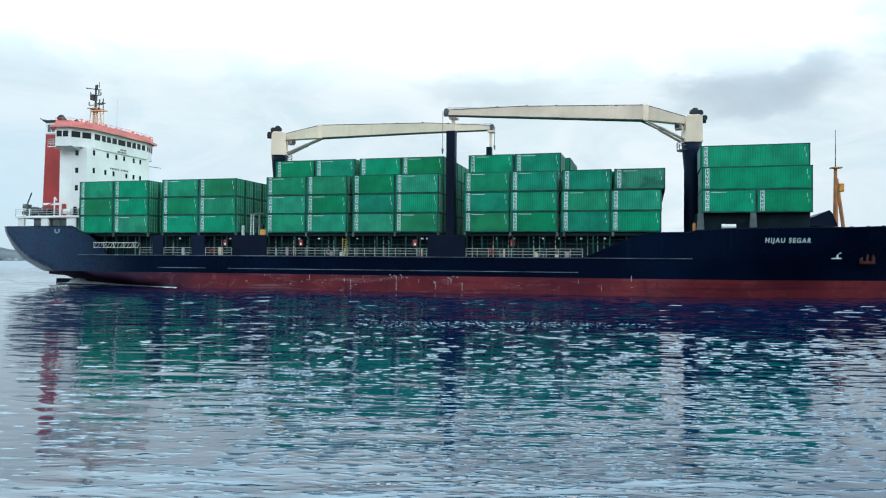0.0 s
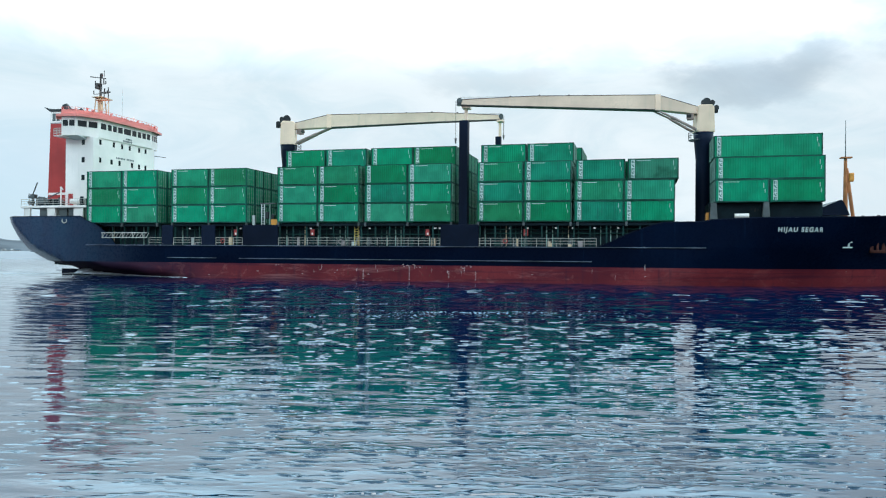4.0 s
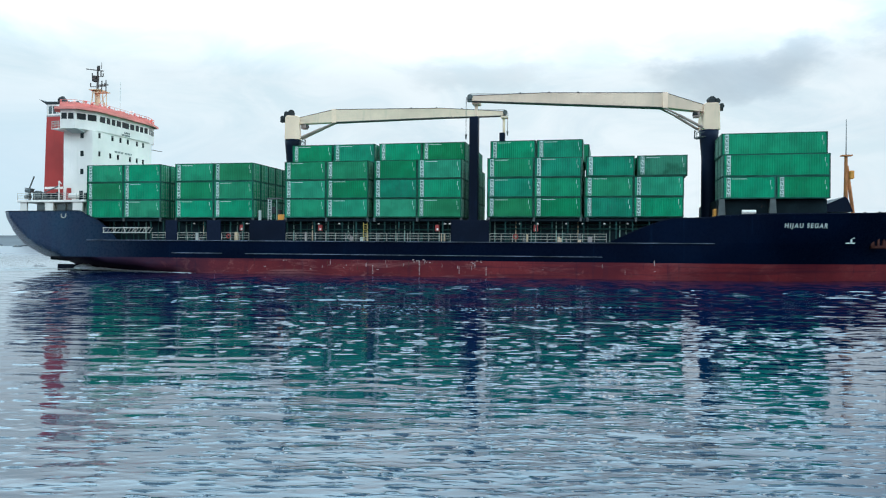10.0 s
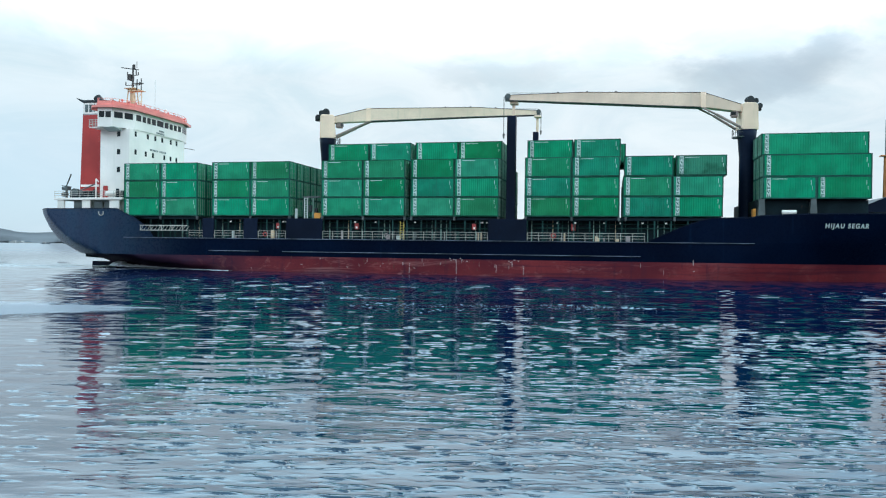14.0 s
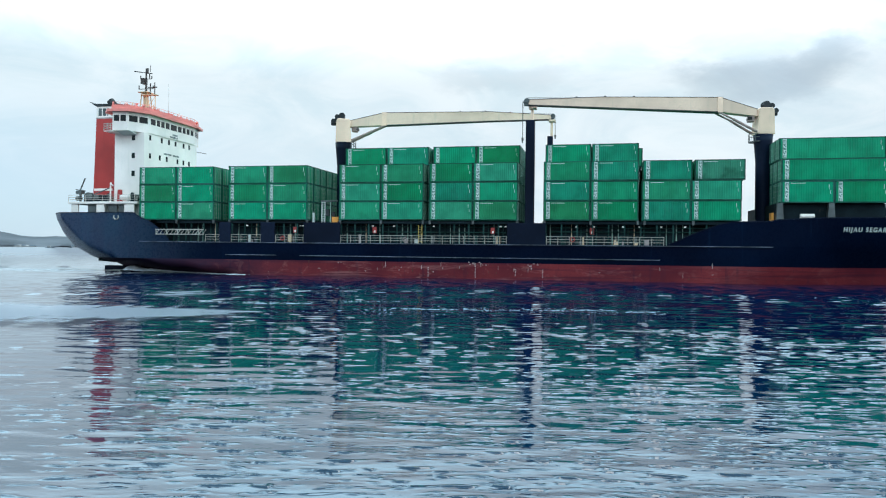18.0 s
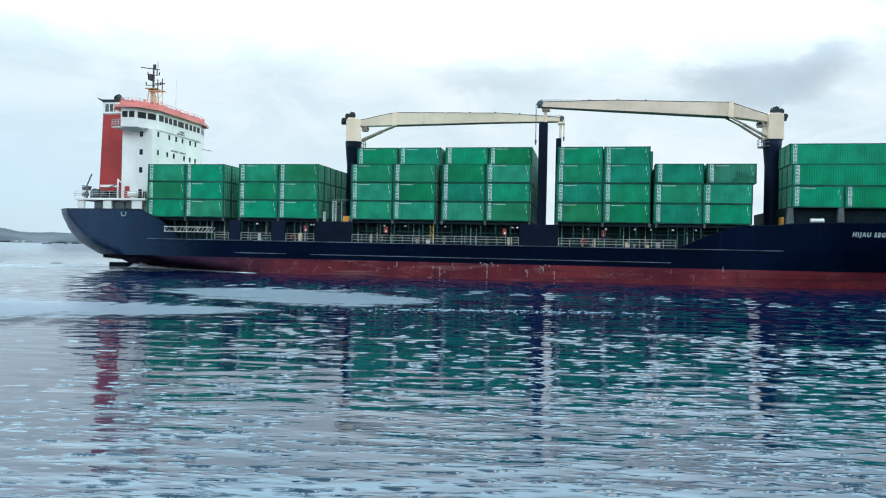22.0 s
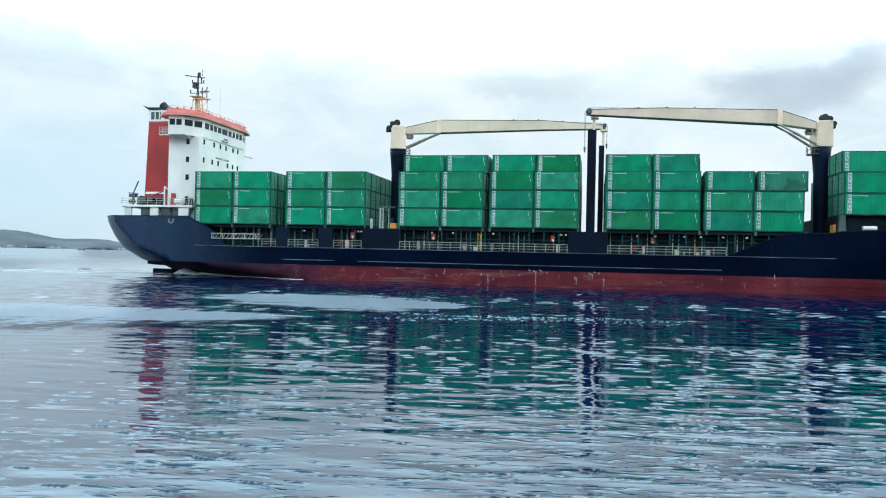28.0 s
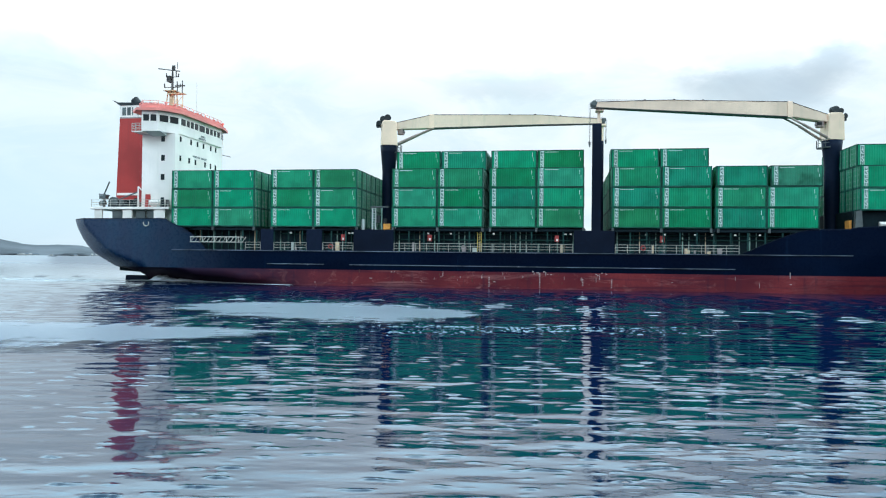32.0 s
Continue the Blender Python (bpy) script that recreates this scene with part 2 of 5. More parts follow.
M = dict(
    green=surface("container_green_paint", (0.002, 0.224, 0.100), 0.5, scale=1.3, shift=0.15, per_object=0.44, gloss=0.12, spots=(0.03, 0.20, 0.13), spot_amount=0.3, streaks=(0.02, 0.12, 0.075), streak_amount=0.3),
    green_dull=surface("weathered_grey_green_paint", (0.030, 0.175, 0.105), 0.6, scale=1.6, shift=0.3, gloss=0.1, spots=(0.09, 0.13, 0.10), spot_amount=0.6, streaks=(0.03, 0.09, 0.065), streak_amount=0.45),
    green_teal=surface("teal_green_paint", (0.004, 0.208, 0.118), 0.55, scale=1.3, shift=0.18, gloss=0.12, spots=(0.05, 0.15, 0.12), spot_amount=0.4, streaks=(0.02, 0.10, 0.08), streak_amount=0.4),
    green_dark=surface("container_frame_green", (0.012, 0.078, 0.055), 0.6, scale=1.5, shift=0.3, per_object=0.3, gloss=0.1, spots=(0.05, 0.045, 0.03), spot_amount=0.4),
    decal=surface("white_decal", (0.56, 0.62, 0.58), 0.5, scale=2, shift=0.1, spots=(0.25, 0.35, 0.28), spot_amount=0.4),
    decal_dark=surface("dark_green_decal", (0.02, 0.12, 0.08), 0.5, shift=0.1),
    bar=surface("galvanised_bar", (0.22, 0.33, 0.28), 0.4, metal=0.3, shift=0.2),
    navy=surface("navy_deck_steel_paint", (0.0020, 0.0062, 0.019), 0.45, gloss=0.08, scale=0.25, shift=0.3, spots=(0.005, 0.013, 0.034), spot_amount=0.4, streaks=(0.002, 0.007, 0.020), streak_amount=0.5, bump=0.12, bump_scale=0.6),
    scuff=surface("pale_scuffed_paint", (0.40, 0.31, 0.30), 0.6, shift=0.3),
    white=surface("white_house_paint", (0.86, 0.74, 0.675), 0.45, scale=0.6, shift=0.08, spots=(0.55, 0.52, 0.44), spot_amount=0.25, streaks=(0.55, 0.5, 0.42), streak_amount=0.18),
    wall_grey=surface("pale_grey_paint", (0.56, 0.57, 0.54), 0.5, scale=0.6, shift=0.1, streaks=(0.45, 0.42, 0.36), streak_amount=0.15),
    jib_grey=surface("greyed_cream_jib_paint", (0.80, 0.55, 0.405), 0.5, scale=0.5, shift=0.12, spots=(0.46, 0.34, 0.23), spot_amount=0.30, streaks=(0.50, 0.39, 0.28), streak_amount=0.30),
    cylinder=surface("dull_pink_brown_cylinder", (0.33, 0.23, 0.20), 0.5, shift=0.2),
    edge=surface("dark_flange_edge", (0.10, 0.075, 0.07), 0.7, shift=0.3),
    roof_red=surface("orange_red_deck_paint", (0.80, 0.24, 0.20), 0.55, scale=0.8, shift=0.15),
    funnel=surface("funnel_red_paint", (0.42, 0.035, 0.03), 0.45, scale=0.5, shift=0.15, streaks=(0.25, 0.03, 0.025), streak_amount=0.3),
    mast_grey=surface("dark_weathered_mast_paint", (0.075, 0.06, 0.055), 0.6, shift=0.3),
    soot=surface("sooty_black_steel", (0.018, 0.02, 0.022), 0.6, shift=0.3),
    cream=surface("cream_crane_paint", (0.90, 0.60, 0.435), 0.45, scale=0.5, shift=0.12, spots=(0.40, 0.31, 0.18), spot_amount=0.35, streaks=(0.42, 0.36, 0.24), streak_amount=0.3),
    orange=surface("orange_paint", (0.70, 0.27, 0.05), 0.5, shift=0.15),
    buff=surface("buff_mast_paint", (0.66, 0.46, 0.29), 0.5, shift=0.15),
    glass=surface("dark_window_glass", (0.008, 0.012, 0.014), 0.08, shift=0.1),
    rail=surface("white_rail_paint", (0.46, 0.41, 0.36), 0.5, shift=0.15),
    near_black=surface("near_black_steel", (0.006, 0.014, 0.018), 0.7, gloss=0.08, scale=0.6, shift=0.3, spots=(0.05, 0.035, 0.025), spot_amount=0.5),
    deckgrn=surface("dull_green_deck_steel", (0.014, 0.05, 0.045), 0.6, gloss=0.1, scale=0.6, shift=0.35, spots=(0.09, 0.05, 0.03), spot_amount=0.6),
    steel=surface("bare_steel", (0.10, 0.11, 0.11), 0.45, metal=0.5, shift=0.25),
    rope=surface("wire_rope", (0.07, 0.075, 0.075), 0.6, shift=0.2),
    buoy=surface("lifebuoy_red", (0.36, 0.045, 0.04), 0.5, shift=0.1),
    foremast=surface("orange_brown_mast_paint", (0.50, 0.17, 0.06), 0.5, shift=0.2),
    rust_mark=surface("rust_streak", (0.10, 0.03, 0.02), 0.8, shift=0.3),
    yellow=surface("yellow_paint", (0.55, 0.38, 0.08), 0.5, shift=0.15),
)


def hull_paint():
    """Navy paint, near black amidships; water-thrown light painted blue, with pale runs, aft."""
    m = bpy.data.materials.new("navy_hull_paint")
    m.use_nodes = True
    k = Nodes(m.node_tree)
    at = k.add("ShaderNodeTexCoord").outputs["Object"]
    along = k.add("ShaderNodeSeparateXYZ", i_0=at).outputs[0]
    broad = k.noise(at, 0.10, 4.0, 0.55)
    runs = k.noise(k.stretch(at, 1.0, 1.0, 0.06), 1.3, 4.0, 0.6)
    seams = k.noise(k.stretch(at, 0.25, 0.25, 2.0), 0.6, 2.0, 0.5)
    grain = k.noise(at, 4.0, 4.0, 0.6)
    # bluer and glossier aft, as if lit off the water
    water_lit = k.ramp(k.math("ADD", along, k.math("MULTIPLY", broad, 22.0)), -2.0, 26.0, 1.0, 0.0)
    col = k.mix(k.ramp(broad, 0.35, 0.7), (0.0008, 0.0031, 0.0110), (0.0013, 0.0055, 0.0180))
    col = k.mix(k.math("MULTIPLY", water_lit, 0.9), col, k.mix(k.math("MULTIPLY_ADD", k.ramp(runs, 0.45, 0.75), 0.35, k.math("MULTIPLY", k.ramp(broad, 0.4, 0.65), 0.5)), (0.0012, 0.0170, 0.055), (0.0050, 0.062, 0.120)))
    col = k.mix(k.math("MULTIPLY", k.ramp(runs, 0.60, 0.74), 0.5), col, (0.004, 0.014, 0.034))
    col = k.mix(k.math("MULTIPLY", k.ramp(seams, 0.62, 0.72), 0.3), col, (0.0006, 0.002, 0.008))
    gloss = k.math("MULTIPLY_ADD", water_lit, 0.42, 0.02)
    b = k.add("ShaderNodeBsdfPrincipled", i_Base_Color=col, i_Specular_IOR_Level=gloss, i_Roughness=k.math("MULTIPLY_ADD", grain, 0.25, 0.16))
    n = k.add("ShaderNodeBump", i_Strength=0.15, i_Distance=0.03, i_Height=k.noise(at, 0.6, 3.0))
    k.t.links.new(n.outputs[0], b.inputs["Normal"])
    k.t.links.new(b.outputs[0], k.add("ShaderNodeOutputMaterial").inputs[0])
    return m


M["hull"] = hull_paint()


def boot_paint():
    """Weathered red antifouling: rubbed pale, streaked, shade painted dark blue-black towards the stern."""
    m = bpy.data.materials.new("red_boot_topping")
    m.use_nodes = True
    k = Nodes(m.node_tree)
    at = k.add("ShaderNodeTexCoord").outputs["Object"]
    along = k.add("ShaderNodeSeparateXYZ", i_0=at).outputs[0]
    broad = k.noise(at, 0.14, 3.0, 0.5)
    patch = k.noise(k.stretch(at, 1.0, 1.0, 1.6), 0.5, 6.0, 0.65, 0.8)
    runs = k.noise(k.stretch(at, 1.0, 1.0, 0.10), 1.2, 4.0, 0.6)
    grain = k.noise(at, 3.6, 4.0, 0.6)
    col = k.mix(k.ramp(broad, 0.3, 0.7), (0.092, 0.010, 0.016), (0.190, 0.024, 0.027))
    col = k.mix(k.math("MULTIPLY", k.ramp(grain, 0.4, 0.7), 0.35), col, (0.10, 0.014, 0.02))
    rubbed = k.ramp(k.math("ABSOLUTE", k.math("SUBTRACT", along, 42.0)), 14.0, 44.0, 1.0, 0.25)
    col = k.mix(k.math("MULTIPLY", k.math("MULTIPLY", k.ramp(patch, 0.54, 0.70), 0.75), rubbed), col, (0.30, 0.11, 0.10))
    col = k.mix(k.math("MULTIPLY", k.ramp(runs, 0.54, 0.72), 0.7), col, (0.060, 0.011, 0.022))
    bands = k.noise(k.stretch(at, 0.05, 0.05, 1.3), 1.0, 5.0, 0.65, 0.4)
    col = k.mix(k.math("MULTIPLY", k.ramp(bands, 0.50, 0.68), 0.6), col, (0.036, 0.008, 0.020))
    chalk = k.noise(k.stretch(at, 0.10, 0.10, 0.9), 1.0, 6.0, 0.7, 0.6)
    col = k.mix(k.math("MULTIPLY", k.math("MULTIPLY", k.ramp(chalk, 0.54, 0.68), 0.55), rubbed), col, (0.30, 0.12, 0.115))
    # the counter's shade, put into the paint by distance aft
    shaded = k.ramp(k.math("ADD", along, k.math("MULTIPLY", patch, 14.0)), 12.0, 38.0, 1.0, 0.0)
    col = k.mix(k.math("MULTIPLY", shaded, 0.88), col, (0.010, 0.011, 0.028))
    b = k.add("ShaderNodeBsdfPrincipled", i_Base_Color=col, i_Specular_IOR_Level=0.1, i_Roughness=k.math("MULTIPLY_ADD", grain, 0.25, 0.48))
    n = k.add("ShaderNodeBump", i_Strength=0.2, i_Distance=0.02, i_Height=k.noise(at, 0.9, 4.0))
    k.t.links.new(n.outputs[0], b.inputs["Normal"])
    k.t.links.new(b.outputs[0], k.add("ShaderNodeOutputMaterial").inputs[0])
    return m


M["red"] = boot_paint()


def build_water_material():
    m = bpy.data.materials.new("sea_water")
    m.use_nodes = True
    k = Nodes(m.node_tree)
    at = k.add("ShaderNodeTexCoord").outputs["Object"]
    # turquoise close in, deep blue farther out
    away = k.add("ShaderNodeSeparateXYZ", i_0=at).outputs[1]
    deep = k.ramp(k.math("ADD", away, k.math("MULTIPLY", k.noise(at, 0.05, 3.0), 24.0)), 22.0, 48.0)
    col = k.mix(deep, (0.0010, 0.0220, 0.046), (0.0002, 0.0058, 0.028))
    # gloss lowered out in the channel to dim reflections, raised along its western side
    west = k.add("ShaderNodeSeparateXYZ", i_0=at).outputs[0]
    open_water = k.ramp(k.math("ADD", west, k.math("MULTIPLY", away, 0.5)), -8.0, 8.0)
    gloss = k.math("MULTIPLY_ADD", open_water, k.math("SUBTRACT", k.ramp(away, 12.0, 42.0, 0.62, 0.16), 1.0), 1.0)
    h1 = k.noise(k.stretch(at, 0.7, 1.9, 1.0), 1.7, 4.0, 0.6, 0.3)
    h2 = k.noise(k.stretch(at, 0.12, 0.45, 1.0), 1.0, 3.0, 0.55, 0.3)
    h = k.math("ADD", k.math("MULTIPLY", h1, 0.018), k.math("MULTIPLY", h2, 0.06))
    # small ripples die away in the lee of the ship
    h = k.math("MULTIPLY", h, k.ramp(away, 30.0, 60.0, 1.0, 0.8))
    # short steep wavelets, thick in the gusts and sparse in the calms
    gusts = k.noise(k.stretch(at, 0.13, 0.30, 1.0), 1.0, 3.0, 0.55, 0.2)
    wavelets = k.noise(k.stretch(at, 1.1, 5.0, 1.0), 1.0, 2.0, 0.5, 0.25)
    ridge = k.math("MULTIPLY_ADD", gusts, 0.36, wavelets)
    ridge = k.math("SUBTRACT", ridge, k.math("MULTIPLY", k.ramp(open_water, 0.0, 1.0, 1.0, 0.0), 0.05))
    h = k.math("ADD", h, k.math("MULTIPLY", k.ramp(ridge, 0.76, 0.88), k.ramp(away, 12.0, 24.0, 0.18, 0.0)))
    bump = k.add("ShaderNodeBump", i_Strength=0.22, i_Distance=1.0, i_Height=h)
    # reflections strengthened in the west by a higher IOR
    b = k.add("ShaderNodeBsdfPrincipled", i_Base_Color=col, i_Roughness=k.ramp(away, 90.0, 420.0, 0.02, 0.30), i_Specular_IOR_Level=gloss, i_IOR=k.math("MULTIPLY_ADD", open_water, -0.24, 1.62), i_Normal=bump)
    k.t.links.new(b.outputs[0], k.add("ShaderNodeOutputMaterial").inputs[0])
    return m


M["water"] = build_water_material()


# ---- building blocks ----
def mesh_of(name, bm, mats, smooth=False):
    me = bpy.data.meshes.new(name)
    bmesh.ops.recalc_face_normals(bm, faces=bm.faces)
    bm.to_mesh(me)
    bm.free()
    for m in mats if isinstance(mats, (list, tuple)) else [mats]:
        me.materials.append(m)
    if smooth:
        me.polygons.foreach_set("use_smooth", [True] * len(me.polygons))
    return me


def part(name, bm, material, parent, label="", smooth=False):
    """Links a bmesh as one mesh object under a thing or under a part."""
    ob = new(name, mesh_of(name, bm, material, smooth) if isinstance(bm, bmesh.types.BMesh) else bm)
    ob.parent = parent
    if label:
        ob["label"] = label
    return ob


def thing(name, label, category, group="", kind=""):
    return tagged(new(name), label, category, group, kind)


def box(bm, x0, y0, z0, x1, y1, z1):
    v = [bm.verts.new((x, y, z)) for x in (x0, x1) for y in (y0, y1) for z in (z0, z1)]
    for f in ((0, 1, 3, 2), (4, 6, 7, 5), (0, 4, 5, 1), (2, 3, 7, 6), (0, 2, 6, 4), (1, 5, 7, 3)):
        bm.faces.new([v[i] for i in f])
    return v


def bevel_box(bm, x0, y0, z0, x1, y1, z1, r=0.03):
    v = box(bm, x0, y0, z0, x1, y1, z1)
    edges = list({e for a in v for e in a.link_edges})
    bmesh.ops.bevel(bm, geom=edges, offset=r, segments=1, affect="EDGES")


def tube(bm, a, b, r, n=6, r2=None, cap=True):
    a, b = Vector(a), Vector(b)
    way = (b - a).normalized()
    u = way.orthogonal().normalized()
    w = way.cross(u)
    rings = []
    for p, q in ((a, r), (b, r if r2 is None else r2)):
        rings.append([bm.verts.new(p + (u * math.cos(2 * math.pi * i / n) + w * math.sin(2 * math.pi * i / n)) * q) for i in range(n)])
    for i in range(n):
        bm.faces.new((rings[0][i], rings[0][(i + 1) % n], rings[1][(i + 1) % n], rings[1][i]))
    if cap:
        bm.faces.new(rings[0][::-1]), bm.faces.new(rings[1])


def prism(bm, outline, axis, a, b):
    """An outline of two coordinates drawn out along the axis (0, 1, 2) from a to b."""
    def at(p, c):
        q = list(p)
        q.insert(axis, c)
        return bm.verts.new(q)
    lo, hi = [at(p, a) for p in outline], [at(p, b) for p in outline]
    n = len(outline)
    for i in range(n):
        bm.faces.new((lo[i], lo[(i + 1) % n], hi[(i + 1) % n], hi[i]))
    bm.faces.new(lo[::-1]), bm.faces.new(hi)


def made(fn, *a, **kw):
    bm = bmesh.new()
    fn(bm, *a, **kw)
    return bm


def interp(x, xs, ys):
    return float(np.interp(x, xs, ys))


# ---- sea, shore ----
def build_sea():
    """One sheet of water to the horizon, with its waves finest where the quay looks out."""
    rng = np.random.default_rng(7)
    ang = np.concatenate([np.radians(np.linspace(-180, -52, 22)[:-1]), np.radians(np.linspace(-52, 52, 900)), np.radians(np.linspace(52, 180, 22)[1:-1])])
    dist, d = [1.5, 3.0], 4.5
    while d < 150:
        dist.append(d)
        d *= 1.004 if d < 9 else 1.0024 if d < 40 else 1.003
    while d < 4900:
        dist.append(d)
        d *= 1.12
    dist = np.array(dist + [4950.0])
    A, D = np.meshgrid(ang, dist)
    X, Y = np.sin(A) * D, np.cos(A) * D
    Z = np.zeros_like(X)
    step = np.where(D < 40, 0.0024, 0.003) * D
    # patches of breeze and of calm
    calm = 0.62 + 0.5 * np.sin(X * 0.11 + Y * 0.05 + 1.0) * np.sin(Y * 0.16 - X * 0.04) + 0.3 * np.sin(X * 0.31 - Y * 0.12) * np.sin(Y * 0.37 + X * 0.09 + 2.0)
    calm = np.clip(calm, 0.50, 1.0) * np.clip(0.82 + (X + 0.30 * Y) / 16, 0.32, 1.0)
    gust = np.zeros_like(X)
    for i in range(7):
        th, lam = rng.uniform(0, 6.28), rng.uniform(1.6, 4.5)
        gust += np.sin((math.cos(th) * X * 0.7 + math.sin(th) * Y) * 6.28 / lam + rng.uniform(0, 6.28)) / 2.6
    calm = calm * np.clip(0.85 + 0.30 * gust, 0.45, 1.12)
    far = np.clip((D - 46) / 24, 0, 1)
    beyond = np.clip((D - 62) / 18, 0, 1)
    short = np.zeros_like(X)
    for count, lam0, lam1, spread, slope in WAVES:
        for i in range(count):
            lam = lam0 * (lam1 / lam0) ** ((i + rng.uniform(0, 1)) / count)
            th = rng.normal(0.10, spread)
            kx, ky = math.sin(th) * 2 * math.pi / lam, math.cos(th) * 2 * math.pi / lam
            amp = slope * math.sqrt(2.0 / count) * lam / (2 * math.pi)
            fade = np.clip(lam / (step * 3.0) - 0.6, 0, 1) * np.clip(2.6 - D / 80, 0.0, 1)
            s = amp * fade * np.sin(kx * X + ky * Y + rng.uniform(0, 6.28))
            if lam1 < 1:
                s = s * (np.interp(D, [10, 22, 34], [0.40, 0.55, 0.8]) if lam > 0.3 else 1.0)
                short += s * np.interp(D, [10, 18, 30, 45, 70, 90], [0.24, 0.32, 0.38, 0.42, 0.62, 0.55])
            else:
                Z += s * (0.6 + 0.4 * calm) * np.interp(D, [8, 20, 35], [0.5, 0.8, 1.0]) * (1 + (FAR_SWELL * far + 0.8 * beyond) * (lam1 < 4))
    # flat troughs and narrow crests
    rms = short[:, 60:860].std(axis=1, keepdims=True) + 1e-6
    Z += rms * (calm * (1 - far) + 0.8 * far) * (np.exp(CREST * np.clip(short / rms, -3, 1.9)) - math.exp(CREST ** 2 / 2)) / (CREST * 1.25)
    # short steep crests, thick in the gusts and sparse in the calms
    Z += np.interp(D, [8, 14, 25, 45, 60, 80], [0.013, 0.020, 0.022, 0.014, 0.011, 0.008]) * np.clip(short / rms - np.interp(D, [16, 32, 50], [1.95, 1.85, 2.1]) + 1.05 * calm, 0, 1.2)
    # glassy along the western side
    Z *= np.clip(0.95 + (X + 0.5 * Y) / 22, 0.45, 1.0)
    # crests lean towards the quay
    Y = Y - Z * np.interp(D, [0, 18, 40, 60], [0.9, 0.95, 1.0, 1.0])
    n, m = A.shape
    verts = np.stack([X, Y, Z], -1).reshape(-1, 3)
    verts = np.concatenate([verts, [[0, 0, 0]]])
    i, j = np.meshgrid(np.arange(n - 1), np.arange(m), indexing="ij")
    j2 = (j + 1) % m
    quads = np.stack([i * m + j, (i + 1) * m + j, (i + 1) * m + j2, i * m + j2], -1).reshape(-1, 4)
    tris = [(n * m, jj, (jj + 1) % m) for jj in range(m)]
    me = bpy.data.meshes.new("water")
    nq, nt = len(quads), len(tris)
    me.vertices.add(len(verts))
    me.vertices.foreach_set("co", verts.ravel())
    me.loops.add(nq * 4 + nt * 3)
    me.loops.foreach_set("vertex_index", np.concatenate([quads.ravel(), np.array(tris).ravel()]).astype(np.int32))
    me.polygons.add(nq + nt)
    me.polygons.foreach_set("loop_start", np.concatenate([np.arange(nq) * 4, nq * 4 + np.arange(nt) * 3]).astype(np.int32))
    me.update(calc_edges=True)
    me.polygons.foreach_set("use_smooth", np.ones(nq + nt, dtype=bool))
    if me.polygons[0].normal.z < 0:
        me.flip_normals()
    me.materials.append(M["water"])
    return tagged(new("water", me), "dark blue-green rippled sea with soft reflections", "sea", kind="structure")


# sets of waves: number, shortest and longest (m), spread (radians), slope
WAVES = [(46, 0.15, 0.30, 0.25, 0.080), (60, 0.26, 0.62, 0.25, 0.105), (44, 0.7, 1.7, 0.28, 0.030), (16, 1.8, 4.0, 0.35, 0.014), (8, 4.0, 10.0, 0.45, 0.010)]
CREST, FAR_SWELL = 1.0, 2.8
water = build_sea()


def build_shore():
    """Low wooded hills on the far side of the strait."""
    rng = random.Random(5)
    # distance haze is put into the hills' base colour
    m = surface("haze_toned_hill", (0.125, 0.13, 0.14), 0.9, gloss=0.0, scale=0.02, shift=0.15, spots=(0.17, 0.17, 0.175), spot_amount=0.4)
    bm = bmesh.new()
    rows = []
    D = 2600.0
    for s in range(0, 261):
        az = -70 + s * 0.35
        top = interp(az, [-70, -52, -42, -33, -31.4, -30.5, -29.8, -28.1, -27.5, -26, -25, -24.3, -22, -10, 21], [25, 60, 75, 67, 64, 61.5, 57, 40, 38, 40, 40, 32, 24, 12, 8])
        top *= 1 + 0.05 * noise.noise((s * 0.5, 0, 0)) + 0.10 * noise.noise((s * 0.11, 3, 0))
        top += 1.3 * noise.noise((s * 2.3, 7, 1))
        ring = []
        for k, (dd, hh) in enumerate(((0, 0.0), (0, 0.08), (120, 0.35), (260, 0.62), (420, 0.86), (600, 1.0), (900, 0.75), (1300, 0.0))):
            r = D + dd + 40 * noise.noise((s * 0.2, k * 3.1, 4))
            z = top * hh * (1 + (0.12 * noise.noise((s * 0.6, k * 1.7, 9)) if 0 < k < 5 else 0)) - (1.0 if hh == 0 else 0)
            ring.append(bm.verts.new((math.sin(radians(az)) * r, math.cos(radians(az)) * r, z)))
        rows.append(ring)
    for a, b in zip(rows, rows[1:]):
        for k in range(len(a) - 1):
            bm.faces.new((a[k], b[k], b[k + 1], a[k + 1]))
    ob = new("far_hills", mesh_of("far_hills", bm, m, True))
    tagged(ob, "low blue-green wooded hills across the strait, haze in their colour", "hills", kind="structure")


build_shore()


# ---- the ship ----
ship = thing("container_ship", "dark navy container ship with red boot topping and white deckhouse", "ship")
HALF = 10.3


def top_line(x):
    """Height of the plating's upper edge along the side."""
    return interp(x, [-18, -0.6, 0.4, 2.4, 4.4, 5.6, 75.6, 76.4, 79.8, 82.2, 83.6, 88.2, 88.8, 94.5, 106, 118],
                  [8.86, 8.92, 8.3, 7.5, 6.1, 4.72, 4.72, 4.95, 6.5, 7.4, 7.72, 7.78, 8.02, 8.26, 8.38, 8.98])


